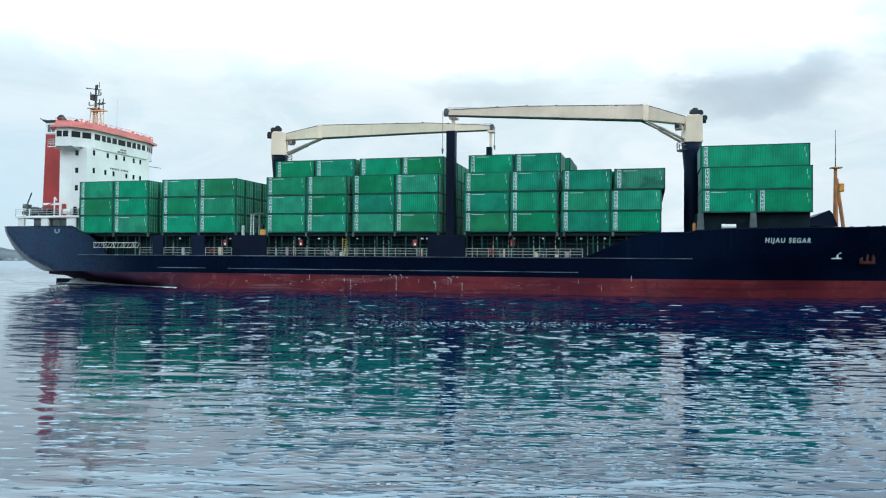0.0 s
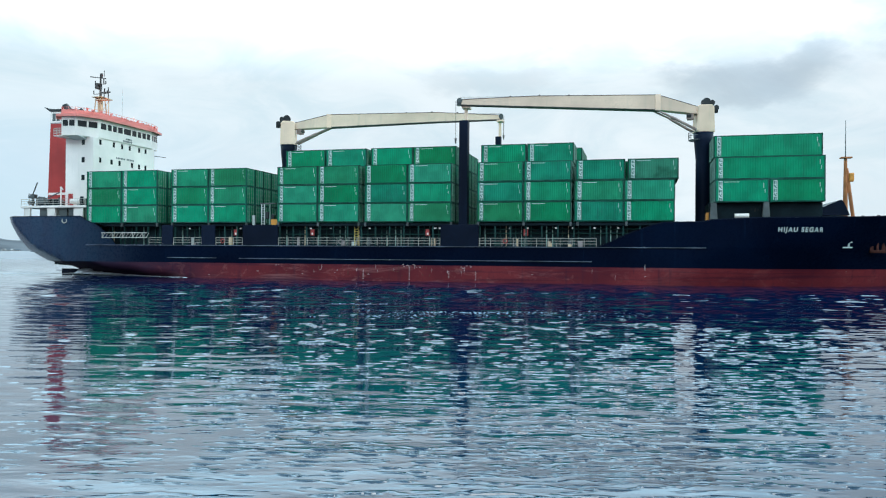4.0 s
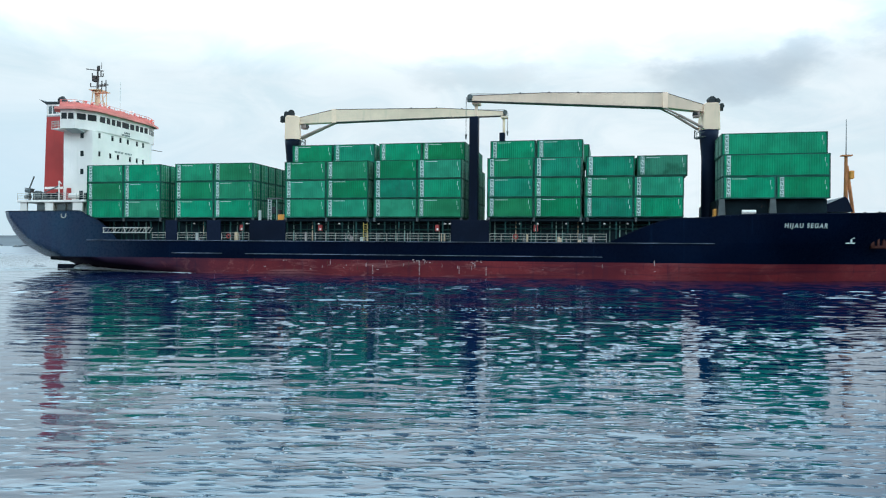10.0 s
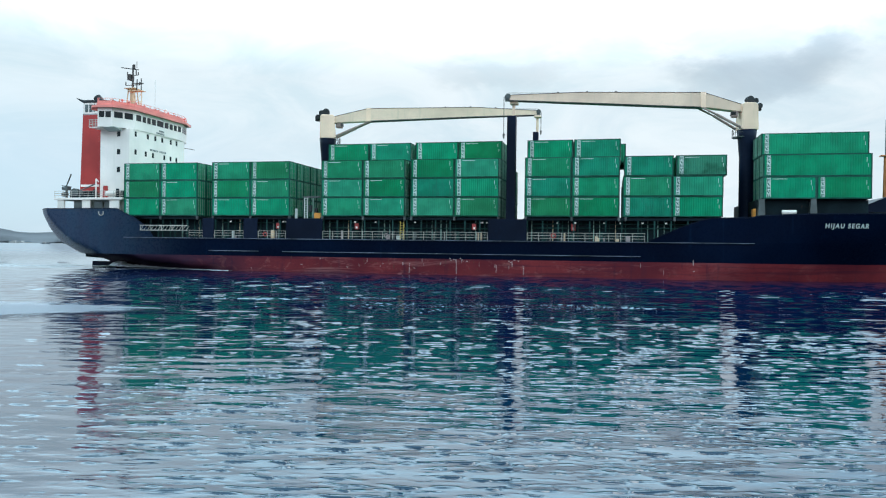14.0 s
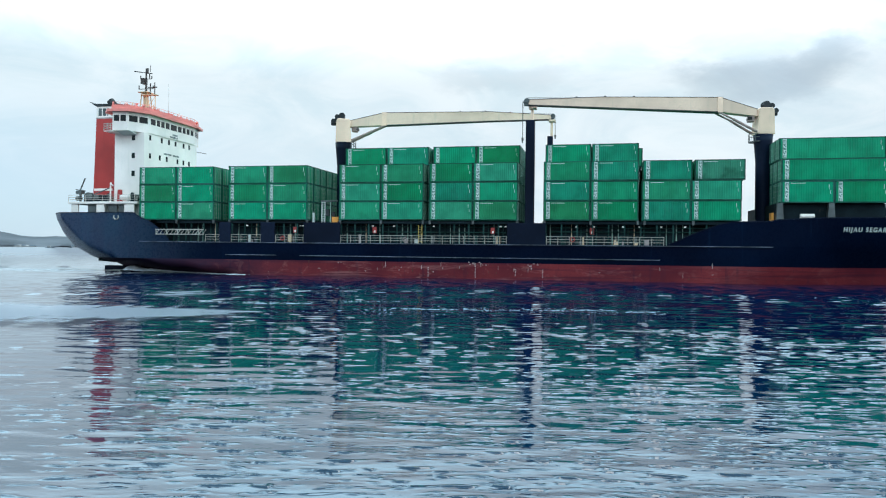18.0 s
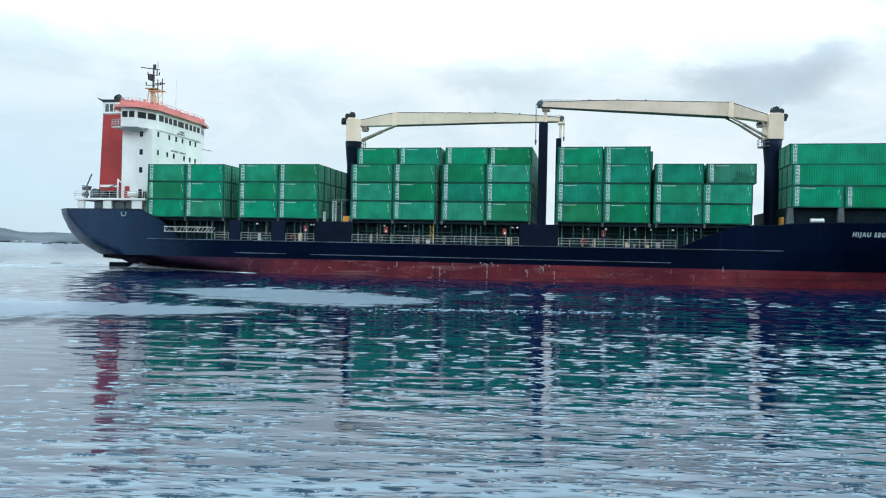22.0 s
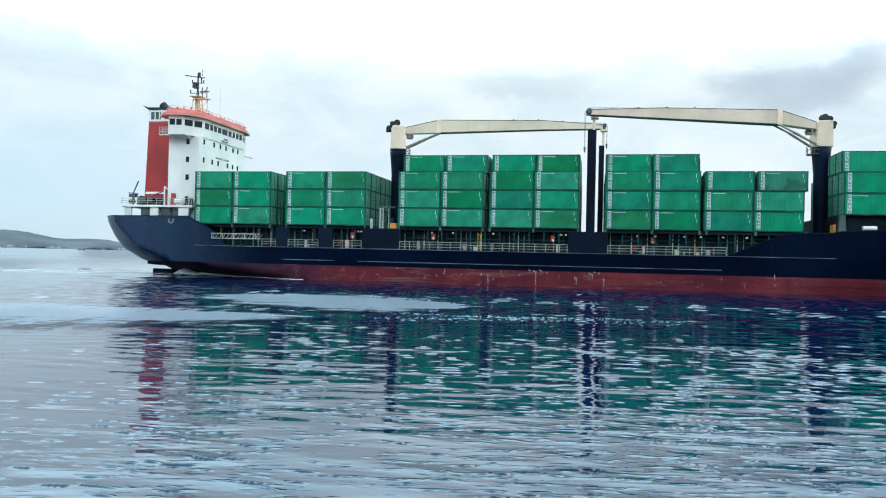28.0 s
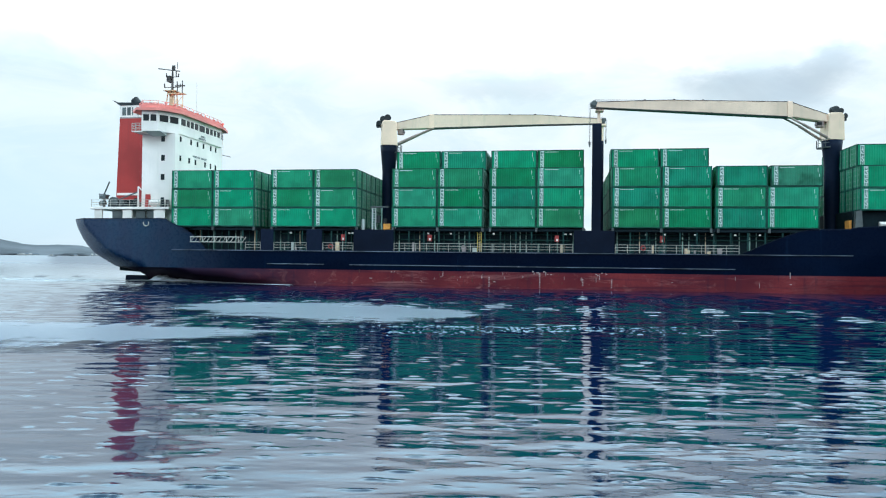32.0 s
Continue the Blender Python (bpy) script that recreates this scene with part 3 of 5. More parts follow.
def hull_ends(z):
    aft = interp(z, [-4, 0.2, 1.2, 1.7, 2.2, 3.1, 4.1, 5.7, 7.9, 9.3], [-6, -9.0, -9.8, -10.9, -13.0, -14.4, -15.8, -17.2, -18.3, -18.6])
    fore = interp(z, [-4, 0.0, 1.5, 2.4, 3.4, 4.5, 5.6, 7.5, 9.3], [112.5, 113.1, 113.2, 113.3, 113.6, 114.2, 115.2, 116.7, 118.2])
    return aft, fore


def half_breadth(x, z):
    aft, fore = hull_ends(z)
    la = interp(z, [-4, 0, 2, 4, 6, 8], [34, 27, 10, 7.5, 6.5, 5.5])
    pa = interp(z, [-4, 0, 2, 4, 6, 8], [1.3, 0.95, 0.42, 0.36, 0.36, 0.38])
    a = min(1.0, max(0.0, (x - aft) / la)) ** pa
    x0 = interp(z, [-4, 0, 2, 5, 9], [74, 80, 84, 90, 95])
    pf = interp(z, [-4, 2, 9], [1.7, 1.9, 2.3])
    f = 1.0 if x < x0 else max(0.0, 1 - ((x - x0) / (fore - x0)) ** pf)
    return HALF * a * f + 0.02


def side_band(z_lo, z_hi, nz, x_lo=-99, x_hi=199, offset=0.0, both=True, step=1.0):
    """Plating between two heights (numbers or functions of x), on both sides, joined at the ends."""
    bm = bmesh.new()
    lo = z_lo if callable(z_lo) else (lambda x: z_lo)
    hi = z_hi if callable(z_hi) else (lambda x: z_hi)
    us = [i / 200 for i in range(201)]
    us = sorted(set([0, 0.0008, 0.002, 0.004, 0.007, 0.011, 0.016, 0.022] + us + [1 - v for v in (0, 0.001, 0.002, 0.004)]))
    for sgn in ((-1, 1) if both else (-1,)):
        grid = []
        for u in us:
            col = []
            for k in range(nz + 1):
                f = k / nz
                z = 0.5 * (lo(50) + hi(50)) if nz == 0 else 0
                # the ends depend on the height: settle the height first
                x = -18 + 136 * u
                for _ in range(3):
                    z = lo(x) + (hi(x) - lo(x)) * f
                    aft, fore = hull_ends(z)
                    x = max(x_lo, aft) + (min(x_hi, fore) - max(x_lo, aft)) * u
                z = lo(x) + (hi(x) - lo(x)) * f
                col.append(bm.verts.new((x, CY + sgn * (half_breadth(x, z) + offset), z)))
            grid.append(col)
        for a, b in zip(grid, grid[1:]):
            for k in range(nz):
                bm.faces.new((a[k], b[k], b[k + 1], a[k + 1]))
    bmesh.ops.remove_doubles(bm, verts=bm.verts, dist=0.03)
    return bm


BOOT = 2.17
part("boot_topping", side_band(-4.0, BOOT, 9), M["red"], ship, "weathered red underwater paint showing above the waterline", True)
part("stern_plating", side_band(BOOT, 4.72, 4, x_hi=4.0), M["hull"], ship, "navy plating round the stern, painted bluer as if water-lit", True)
part("topside_plating", side_band(BOOT, 4.72, 4, x_lo=4.0), M["hull"], ship, "dark navy painted hull side", True)
part("stern_bulwark", side_band(4.72, top_line, 6, x_hi=5.6), M["hull"], ship, "navy stern plating with pale streaks painted for water glints", True)
part("bow_bulwark", side_band(4.72, top_line, 6, x_lo=75.6), M["hull"], ship, "navy flared bow plating", True)


def plate_edge(bm, x0, x1, w=0.12, h=0.10, dy=0.0, n=60):
    """A rail along the top of the plating."""
    for sgn in (-1, 1):
        prev = None
        for i in range(n + 1):
            x = x0 + (x1 - x0) * i / n
            z = top_line(x)
            b = half_breadth(x, z)
            ring = [bm.verts.new((x, CY + sgn * (b + a), z + c)) for a, c in ((0.05, -0.02), (0.05, h), (-w, h), (-w, -0.02))]
            if prev:
                for k in range(4):
                    bm.faces.new((prev[k], ring[k], ring[(k + 1) % 4], prev[(k + 1) % 4]))
            prev = ring


part("bulwark_rail", made(plate_edge, -17.6, 5.4), M["navy"], ship)
part("bulwark_rail", made(plate_edge, 76, 117.6), M["navy"], ship)


def strake(bm, x0, x1, z, depth, h, sgn, n=90):
    prev = None
    for i in range(n + 1):
        x = x0 + (x1 - x0) * i / n
        b = half_breadth(x, z)
        ring = [bm.verts.new((x, CY + sgn * (b + a), z + c)) for a, c in ((-0.05, 0), (depth, 0), (depth, h), (-0.05, h))]
        if prev:
            for k in range(4):
                bm.faces.new((prev[k], ring[k], ring[(k + 1) % 4], prev[(k + 1) % 4]))
        prev = ring


STRAKE = surface("scuffed_rubbing_strake", (0.10, 0.115, 0.16), 0.5, scale=0.8, shift=0.5, spots=(0.42, 0.40, 0.40), spot_amount=0.6)
for x0, x1, z in ((0.5, 88.5, 4.60), (14.5, 22.5, 2.82), (26, 75, 2.80)):
    for sgn in (-1, 1):
        part("rubbing_strake", made(strake, x0, x1, z, 0.14, 0.10, sgn), STRAKE, ship, "scuffed pale edge of a rubbing strake")


def deck_sheet(z, x0, x1, margin=0.08, n=60):
    bm = bmesh.new()
    prev = None
    for i in range(n + 1):
        x = x0 + (x1 - x0) * i / n
        zz = z(x) if callable(z) else z
        b = max(0.05, half_breadth(x, zz) - margin)
        pair = [bm.verts.new((x, CY - b, zz)), bm.verts.new((x, CY + b, zz))]
        if prev:
            bm.faces.new((prev[0], pair[0], pair[1], prev[1]))
        prev = pair
    return bm


part("main_deck", deck_sheet(4.66, -12, 112), M["deckgrn"], ship)
part("poop_deck", deck_sheet(7.7, -16.5, 3), M["deckgrn"], ship)
part("forecastle_deck", deck_sheet(lambda x: 7.4, 84, 116), M["deckgrn"], ship)

# raised bulwark blocks along the open side passage
for x0, x1 in ((13.45, 15.25), (19.95, 22.1), (26.5, 31.95), (55.4, 60.5)):
    for y0, y1 in ((-0.60, -0.42), (2 * CY + 0.42, 2 * CY + 0.60)):
        part("side_screen", made(bevel_box, x0, y0, 4.70, x1, y1, 7.55, 0.03), M["navy"], ship, "navy steel screen plate beside the passage")

# hatch coamings, container bearers and their pillars
for x0, x1 in ((-0.2, 12.4), (14.5, 26.9), (31.3, 56.9), (60.0, 85.5)):
    # the recess's shade is put into the coaming's near-black colour
    part("hatch_coaming", made(box, x0, 1.7, 4.66, x1, 2 * CY - 1.7, 7.42), M["near_black"], ship, "dark hatch coaming behind the side passage")
    part("hatch_cover", made(bevel_box, x0, 0.25, 7.42, x1, 2 * CY - 0.25, 7.80, 0.04), M["near_black"], ship)
    x = x0 + 0.4
    i = 0
    while x < x1:
        part("pillar", made(box, x, 0.35, 4.66, x + 0.16, 0.55, 7.42), M["deckgrn"], ship)
        part("pillar", made(box, x + 0.5, 1.5, 4.66, x + 0.62, 1.69, 7.42), M["bar"] if i % 4 == 0 else M["deckgrn"], ship)
        if i % 3:
            part("pillar", made(box, x + 1.3, 1.5, 4.66, x + 1.38, 1.69, 7.42), M["buff"] if i % 4 == 1 else M["bar"], ship)
        x += 2.03
        i += 1
# added blocks shut the open gaps between the coamings
for x0, x1 in ((12.4, 14.5), (26.9, 31.3), (56.9, 60.0), (85.5, 88.9)):
    part("deck_locker_house", made(box, x0 + 0.01, 2.4, 4.66, x1 - 0.01, 2 * CY - 2.4, 7.5), M["near_black"], ship, "dark block closing the gap between the hatches")
part("bow_hatch", made(bevel_box, 88.9, 0.9, 7.4, 101.6, 2 * CY - 0.9, 10.12, 0.05), M["near_black"], ship)
for x in (89.3, 95.2):
    part("container_stool", made(lambda bm, x: prism(bm, [(x - 0.35, 7.9), (x + 0.55, 7.9), (x + 0.4, 10.15), (x - 0.2, 10.15)], 1, 0.0, 0.7), x), M["steel"], ship, "grey steel container stool")


def railing(x0, x1, z, y, nbar=3, h=1.05, gap=1.5, mat="rail"):
    for k in range(nbar):
        part("rail", made(tube, (x0, y, z + h * (k + 1) / nbar), (x1, y, z + h * (k + 1) / nbar), 0.030, 5), M[mat], ship)
    n = max(1, round((x1 - x0) / gap))
    for i in range(n + 1):
        x = x0 + (x1 - x0) * i / n
        part("rail_post", made(tube, (x, y, z), (x, y, z + h), 0.035, 5), M[mat], ship)


for x0, x1 in ((15.3, 19.9), (22.2, 26.4), (32.0, 55.3), (60.6, 75.5)):
    railing(x0, x1, 4.72, -0.45)
railing(11.2, 13.4, 4.72, -0.45)

# ---- containers ----
CON_W, CON_H = 2.438, 2.591
GREEN_PARTS = {}


def corrugated(bm, length, z0, z1, y, out, x0=0.12, pitch=0.28, depth=0.036):
    """A panel folded into upright corrugations, proud at y and set back by depth."""
    xs, ys = [], []
    n = max(2, round((length - 2 * x0) / pitch))
    p = (length - 2 * x0) / n
    for i in range(n):
        a = x0 + i * p
        for f, d in ((0.0, 0), (0.32, 0), (0.5, 1), (0.82, 1)):
            xs.append(a + f * p), ys.append(y + out * depth * d)
    xs.append(length - x0), ys.append(y)
    lo = [bm.verts.new((a, b, z0)) for a, b in zip(xs, ys)]
    hi = [bm.verts.new((a, b, z1)) for a, b in zip(xs, ys)]
    for i in range(len(xs) - 1):
        bm.faces.new((lo[i], lo[i + 1], hi[i + 1], hi[i]))


def container_meshes(length, door_fore, H):
    """Mesh data for one size of container; its space starts at the lower aft outer corner."""
    L, Wd = length, CON_W
    out = {}
    bm = bmesh.new()
    for x in (0, L - 0.14):
        for y in (0, Wd - 0.14):
            box(bm, x, y, 0.02, x + 0.14, y + 0.14, H - 0.02)
    for z0, z1 in ((0.0, 0.16), (H - 0.11, H - 0.003)):
        for y in (0.012, Wd - 0.092):
            box(bm, 0.13, y, z0 + 0.015, L - 0.13, y + 0.08, z1)
        for x in (0.012, L - 0.112):
            box(bm, x, 0.13, z0 + 0.015, x + 0.10, Wd - 0.13, z1)
    for x in (-0.006, L - 0.172):
        for y in (-0.006, Wd - 0.156):
            for z in (0.0, H - 0.118):
                box(bm, x, y, z, x + 0.178, y + 0.162, z + 0.118)
    out["frame"] = mesh_of("container_frame", bm, M["green_dark"])
    bm = bmesh.new()
    corrugated(bm, L, 0.16, H - 0.11, 0.02, 1)
    out["side_panel"] = mesh_of("side_panel", bm, M["green"])
    for look_of in ("dull", "teal"):
        out["side_" + look_of] = out["side_panel"].copy()
        out["side_" + look_of].materials[0] = M["green_" + look_of]
    bm = bmesh.new()
    corrugated(bm, L, 0.16, H - 0.11, Wd - 0.02, -1)
    out["far_panel"] = mesh_of("side_panel", bm, M["green"])
    out["roof"] = mesh_of("roof_panel", made(box, 0.1, 0.08, H - 0.05, L - 0.1, Wd - 0.08, H - 0.012), M["green"])
    xa, xd = (0.03, L - 0.03) if door_fore else (L - 0.03, 0.03)
    s = 1 if door_fore else -1
    out["end_panel"] = mesh_of("end_panel", made(box, xa, 0.12, 0.15, xa + s * 0.03, Wd - 0.12, H - 0.1), M["green"])
    for k in (0, 1):
        bm = bmesh.new()
        y0 = 0.13 + k * (Wd / 2 - 0.12)
        box(bm, xd - s * 0.05, y0, 0.15, xd, y0 + Wd / 2 - 0.15, H - 0.1)
        out["door%d" % k] = mesh_of("door", bm, M["green"])
    for k, f in enumerate((0.15, 0.36, 0.62, 0.84)):
        bm = bmesh.new()
        y = 0.1 + f * (Wd - 0.2)
        tube(bm, (xd + s * 0.035, y, 0.12), (xd + s * 0.035, y, H - 0.07), 0.028, 5)
        for z in (0.35, 0.95, 1.6, 2.25):
            box(bm, xd + min(0, s * 0.05), y - 0.1, z, xd + max(0, s * 0.05), y + 0.1, z + 0.06)
        out["bar%d" % k] = mesh_of("locking_bar", bm, M["bar"])
    # white band near the aft end with dark slanted marks, one sheet in two paints
    bm = bmesh.new()
    rnd = random.Random(3)
    nx, nz = 8, 30
    x0, x1, z0, z1 = 0.40, 0.86, 0.2, H - 0.14
    front = [[bm.verts.new((x0 + (x1 - x0) * i / nx, -0.004, z0 + (z1 - z0) * j / nz)) for j in range(nz + 1)] for i in range(nx + 1)]
    for i in range(nx):
        for j in range(nz):
            f = bm.faces.new((front[i][j], front[i + 1][j], front[i + 1][j + 1], front[i][j + 1]))
            c = j % 6
            letter = (j // 6) % 5
            on = 1 <= i <= 6 and c != 5 and ((i + c + letter * 2) % 5 < 3 if letter % 2 else i in (1, 2, 6) or (c in (1, 3)))
            f.material_index = 1 if on else 0
    out["logo_band"] = mesh_of("logo_band", bm, [M["decal"], M["decal_dark"]])
    for i, (w, h, z) in enumerate(((0.05, 0.55, 1.7), (0.045, 0.42, 1.1))):
        out["code%d" % i] = mesh_of("code_mark", made(box, L - 0.62 + i * 0.16, 0.006, z, L - 0.62 + i * 0.16 + w, 0.016, z + h), M["decal"])
    out["line_mark"] = mesh_of("line_mark", made(box, 1.05, 0.005, H - 0.31, 2.75, 0.016, H - 0.25), M["decal"])
    return out


SIZES = {}
CARGO = []


def container(x, y, z, length=6.058, door_fore=True, near=False, line=False, rz=0.0, height=2.591, paint="panel"):
    key = (length, door_fore, height)
    if key not in SIZES:
        SIZES[key] = container_meshes(*key)
    s = SIZES[key]
    long = length > 7
    shade = {"panel": " green", "dull": " weathered grey-green", "teal": " dirty teal-green"}[paint]
    ob = thing("shipping_container", ("forty-foot" if long else "twenty-foot") + shade + " corrugated steel container stacked on the ship", "container", "containers on the ship")
    names = [("frame", "frame"), ("side_" + paint, "side_panel"), ("far_panel", "side_panel"), ("roof", "roof_panel"), ("end_panel", "end_panel"), ("door0", "door"), ("door1", "door")]
    names += [("bar%d" % i, "locking_bar") for i in range(4)]
    if near:
        names += [("logo_band", "logo_band"), ("code0", "code_mark"), ("code1", "code_mark")]
    if line:
        names += [("line_mark", "line_mark")]
    doors = {}
    for k, n in names:
        # the locking bars hang on their door leaf
        owner = doors["door0" if k in ("bar0", "bar1") else "door1"] if n == "locking_bar" else ob
        made_part = part(n, s[k], None, owner)
        if n == "door":
            doors[k] = made_part
    CARGO.append((ob, pose(x, y, z, 0, 0, rz)))
    return ob


ROW = 2.485
rng = random.Random(11)
# containers of the outer row in other shades, by bay, tier and place
OTHER = {(5, 2, 1): "dull", (5, 2, 0): "teal", (4, 1, 0): "teal", (4, 3, 1): "teal", (4, 2, 1): "teal", (3, 1, 0): "teal", (2, 3, 1): "teal", (5, 0, 0): "teal"}
# bays: aft end, rows in the fourth tier
for bay, (x0, fourth) in enumerate(((0.0, 0), (14.55, 0), (31.53, 6), (44.5, 6), (60.12, 6), (72.72, 0))):
    for tier in range(3 + (1 if fourth else 0)):
        rows = range(8) if tier < 3 else range(1, 1 + fourth)
        for r in rows:
            z = W_Z + tier * (CON_H + 0.012)
            y = r * ROW
            first = r == (0 if tier < 3 else 1)
            dx = 0.40 if (bay == 5 and tier == 2) else (0.12 if bay in (2, 4) and tier == 3 else 0.0)
            if first:
                for k in (0, 1):
                    container(x0 + dx * (1 if k else 0.35) + k * 6.13 + rng.uniform(-0.025, 0.025), y + rng.uniform(-0.02, 0.02), z, near=True, line=rng.random() < 0.45, rz=rng.uniform(-0.12, 0.12), paint=OTHER.get((bay, tier, k), "panel"))
            else:
                container(x0 + dx + (0.7 if bay == 4 and tier == 3 and r > 2 else 0.0) + rng.uniform(-0.03, 0.03), y, z, 12.192)
for r in range(6):
    y = r * ROW
    if r == 0:
        container(89.53, y, 10.17, door_fore=False, near=True, line=True, height=2.72)
        container(95.66, y, 10.17, door_fore=False, near=True, height=2.72)
    else:
        container(89.53, y, 10.17, 12.192, door_fore=False, height=2.72)
    container(89.53, y + 0.02, 12.90, 12.192, door_fore=False, near=r == 0, height=2.72)
    if r >= 1:
        container(89.42, y - 1.6, 15.63, 12.192, door_fore=False, near=r == 1, height=2.72)


# ---- deckhouse ----
def pane(name, a, b, z0, z1, parent, mat="glass", out=0.03, frame_mat=None):
    """A framed pane standing on the line from a to b, facing to the right of that line."""
    a, b = Vector((*a, 0)), Vector((*b, 0))
    way = (b - a).normalized()
    nrm = Vector((way.y, -way.x, 0))

    def slab(p, q, lo, hi, o0, o1):
        bm = bmesh.new()
        vs = [[bm.verts.new((c.x + nrm.x * o, c.y + nrm.y * o, z)) for c, z in ((p, lo), (q, lo), (q, hi), (p, hi))] for o in (o0, o1)]
        for j in range(4):
            bm.faces.new((vs[0][j], vs[0][(j + 1) % 4], vs[1][(j + 1) % 4], vs[1][j]))
        bm.faces.new(vs[1]), bm.faces.new(vs[0][::-1])
        return bm
    part(name, slab(a, b, z0, z1, -0.05, out), M[mat], parent)


def deckhouse():
    X0, X1, Y0, Y1 = -6.05, -0.95, 2.45, 17.55
    house = part("superstructure", made(bevel_box, X0, Y0, 7.7, X1, Y1, 21.4, 0.06), M["white"], ship, "white multi-storey deckhouse with small dark windows")
    plan = [(-4.75, 0.1), (-2.6, 0.6), (-0.85, 3.6), (-0.75, 16.4), (-1.75, 19.4), (-4.6, 19.6)]
    part("bridge", made(prism, plan + [(-6.3, 17.0), (-6.3, 2.6)], 2, 21.4, 24.25), M["white"], house, "white wheelhouse with angled wings")

    def wider(d):
        c = Vector((-3.5, CY))
        out = []
        for p in plan + [(-6.4, 17.2), (-6.4, 2.0)]:
            v = Vector(p) - c
            out.append(tuple(c + v + Vector((math.copysign(d, v.x) if abs(v.x) > 0.5 else 0, math.copysign(d, v.y)))))
        return out
    part("bridge_roof", made(prism, wider(0.55), 2, 24.25, 24.60), M["roof_red"], house, "orange-red painted bridge roof edge")
    part("bridge_roof", made(prism, wider(0.05), 2, 24.60, 25.0), M["roof_red"], house)
    # wheelhouse windows along the wing's end, the angled corner and the front
    def row(p, q, widths, gap):
        p, q = Vector(p), Vector(q)
        total = sum(widths) + gap * (len(widths) + 1)
        f = gap
        for w in widths:
            a, b = p + (q - p) * (f / total), p + (q - p) * ((f + w) / total)
            pane("window", tuple(a), tuple(b), 22.82, 23.74, house)
            f += w + gap
    row(plan[0], plan[1], (1, 1), 0.25)
    row(plan[1], plan[2], (1, 1), 0.22)
    row(plan[2], plan[3], (1.3, 0.9, 0.9, 1.1, 1.8, 1.1, 0.9, 0.9, 0.9), 0.38)
    row(plan[3], plan[4], (0.8, 0.8, 0.8), 0.3)
    # small cabin windows
    for z, ys in ((20.75, (4.0, 7.1, 9.1, 11.0, 13.4, 15.1)), (17.95, (4.0, 6.6, 8.5, 11.6, 13.4, 15.1)), (15.1, (4.0, 8.8, 13.4))):
        for yy in ys:
            pane("window", (X1, yy - 0.24), (X1, yy + 0.24), z - 0.4, z + 0.4, house)
    for z in (15.1, 17.85, 20.6):
        pane("window", (-3.05, Y0), (-2.5, Y0), z - 0.42, z + 0.42, house)
    # sign lettering on the front, too worn to read, as bars
    for z, y0, n, w, xs in ((18.62, 7.7, 12, 0.22, X1), (21.55, 9.2, 7, 0.26, -0.80), (21.95, 9.9, 4, 0.26, -0.80)):
        for i in range(n):
            if i == 6:
                continue
            part("sign_bar", made(box, xs - 0.05, y0 + i * 0.37, z, xs + 0.03, y0 + i * 0.37 + w, z + 0.28), M["steel"], house)
    # underside of the wings, sloping up to the ends
    for ya, yb in ((0.5, Y0), (19.2, Y1)):
        part("wing_bracket", made(prism, [(ya, 21.42), (yb, 21.42), (yb, 20.95)], 0, -4.5, -2.2), M["wall_grey"], house)
    # navigation mast on the roof
    mx, my = -5.25, 9.2
    bm = bmesh.new()
    for dx, dy in ((-0.75, -0.8), (0.75, -0.8), (0.75, 0.8), (-0.75, 0.8)):
        tube(bm, (mx + dx, my + dy, 24.9), (mx + dx * 0.6, my + dy * 0.6, 28.9), 0.09, 6)
    for z, w in ((26.0, 0.95), (28.9, 0.95)):
        box(bm, mx - w, my - w, z, mx + w, my + w, z + 0.1)
    box(bm, mx - 0.3, my - 0.3, 24.9, mx + 0.25, my + 0.3, 28.9)
    part("mast_base", bm, M["buff"], house, "buff lattice mast base")
    bm = bmesh.new()
    tube(bm, (mx, my, 28.9), (mx, my, 32.9), 0.20, 8, 0.12)
    tube(bm, (mx - 3.1, my + 1.3, 32.9), (mx + 1.5, my - 0.6, 31.9), 0.08, 6)
    tube(bm, (mx + 1.0, my - 0.4, 32.3), (mx + 1.0, my - 0.4, 33.3), 0.05, 5)
    tube(bm, (mx + 0.4, my - 0.2, 32.2), (mx + 0.4, my - 0.2, 32.9), 0.16, 6)
    tube(bm, (mx, my, 32.6), (mx, my, 33.0), 0.05, 5)
    for z, w in ((29.6, 1.3), (31.2, 1.0)):
        tube(bm, (mx - w, my, z), (mx + w, my, z), 0.06, 5)
        for d, h in ((-w, 0.6), (w, 0.5), (w * 0.6, 0.9)):
            tube(bm, (mx + d, my, z), (mx + d, my, z + h), 0.09, 6)
    box(bm, mx - 0.7, my - 0.5, 30.4, mx - 0.1, my + 0.5, 31.3)
    part("radar_mast", bm, M["mast_grey"], house, "dark radar mast with crossbars and aerials")
    # a second, shorter mast with the radar scanners on a little platform
    bm = bmesh.new()
    for dx in (0.5, 2.0):
        tube(bm, (mx + dx, my - 0.5, 24.9), (mx + dx, my - 0.5, 28.4), 0.07, 6)
    tube(bm, (mx + 0.5, my - 0.5, 26.3), (mx + 2.0, my - 0.5, 28.2), 0.04, 5)
    part("scanner_frame", bm, M["buff"], house, "buff frame under the radar scanners")
    part("mast_platform", made(box, mx - 0.3, my - 1.0, 28.4, mx + 2.4, my, 28.5), M["buff"], house, "small buff platform on the mast")
    bm = bmesh.new()
    for dx, h in ((1.1, 1.5), (1.9, 2.0)):
        tube(bm, (mx + dx, my - 0.5, 28.5), (mx + dx, my - 0.5, 28.5 + h), 0.08, 6)
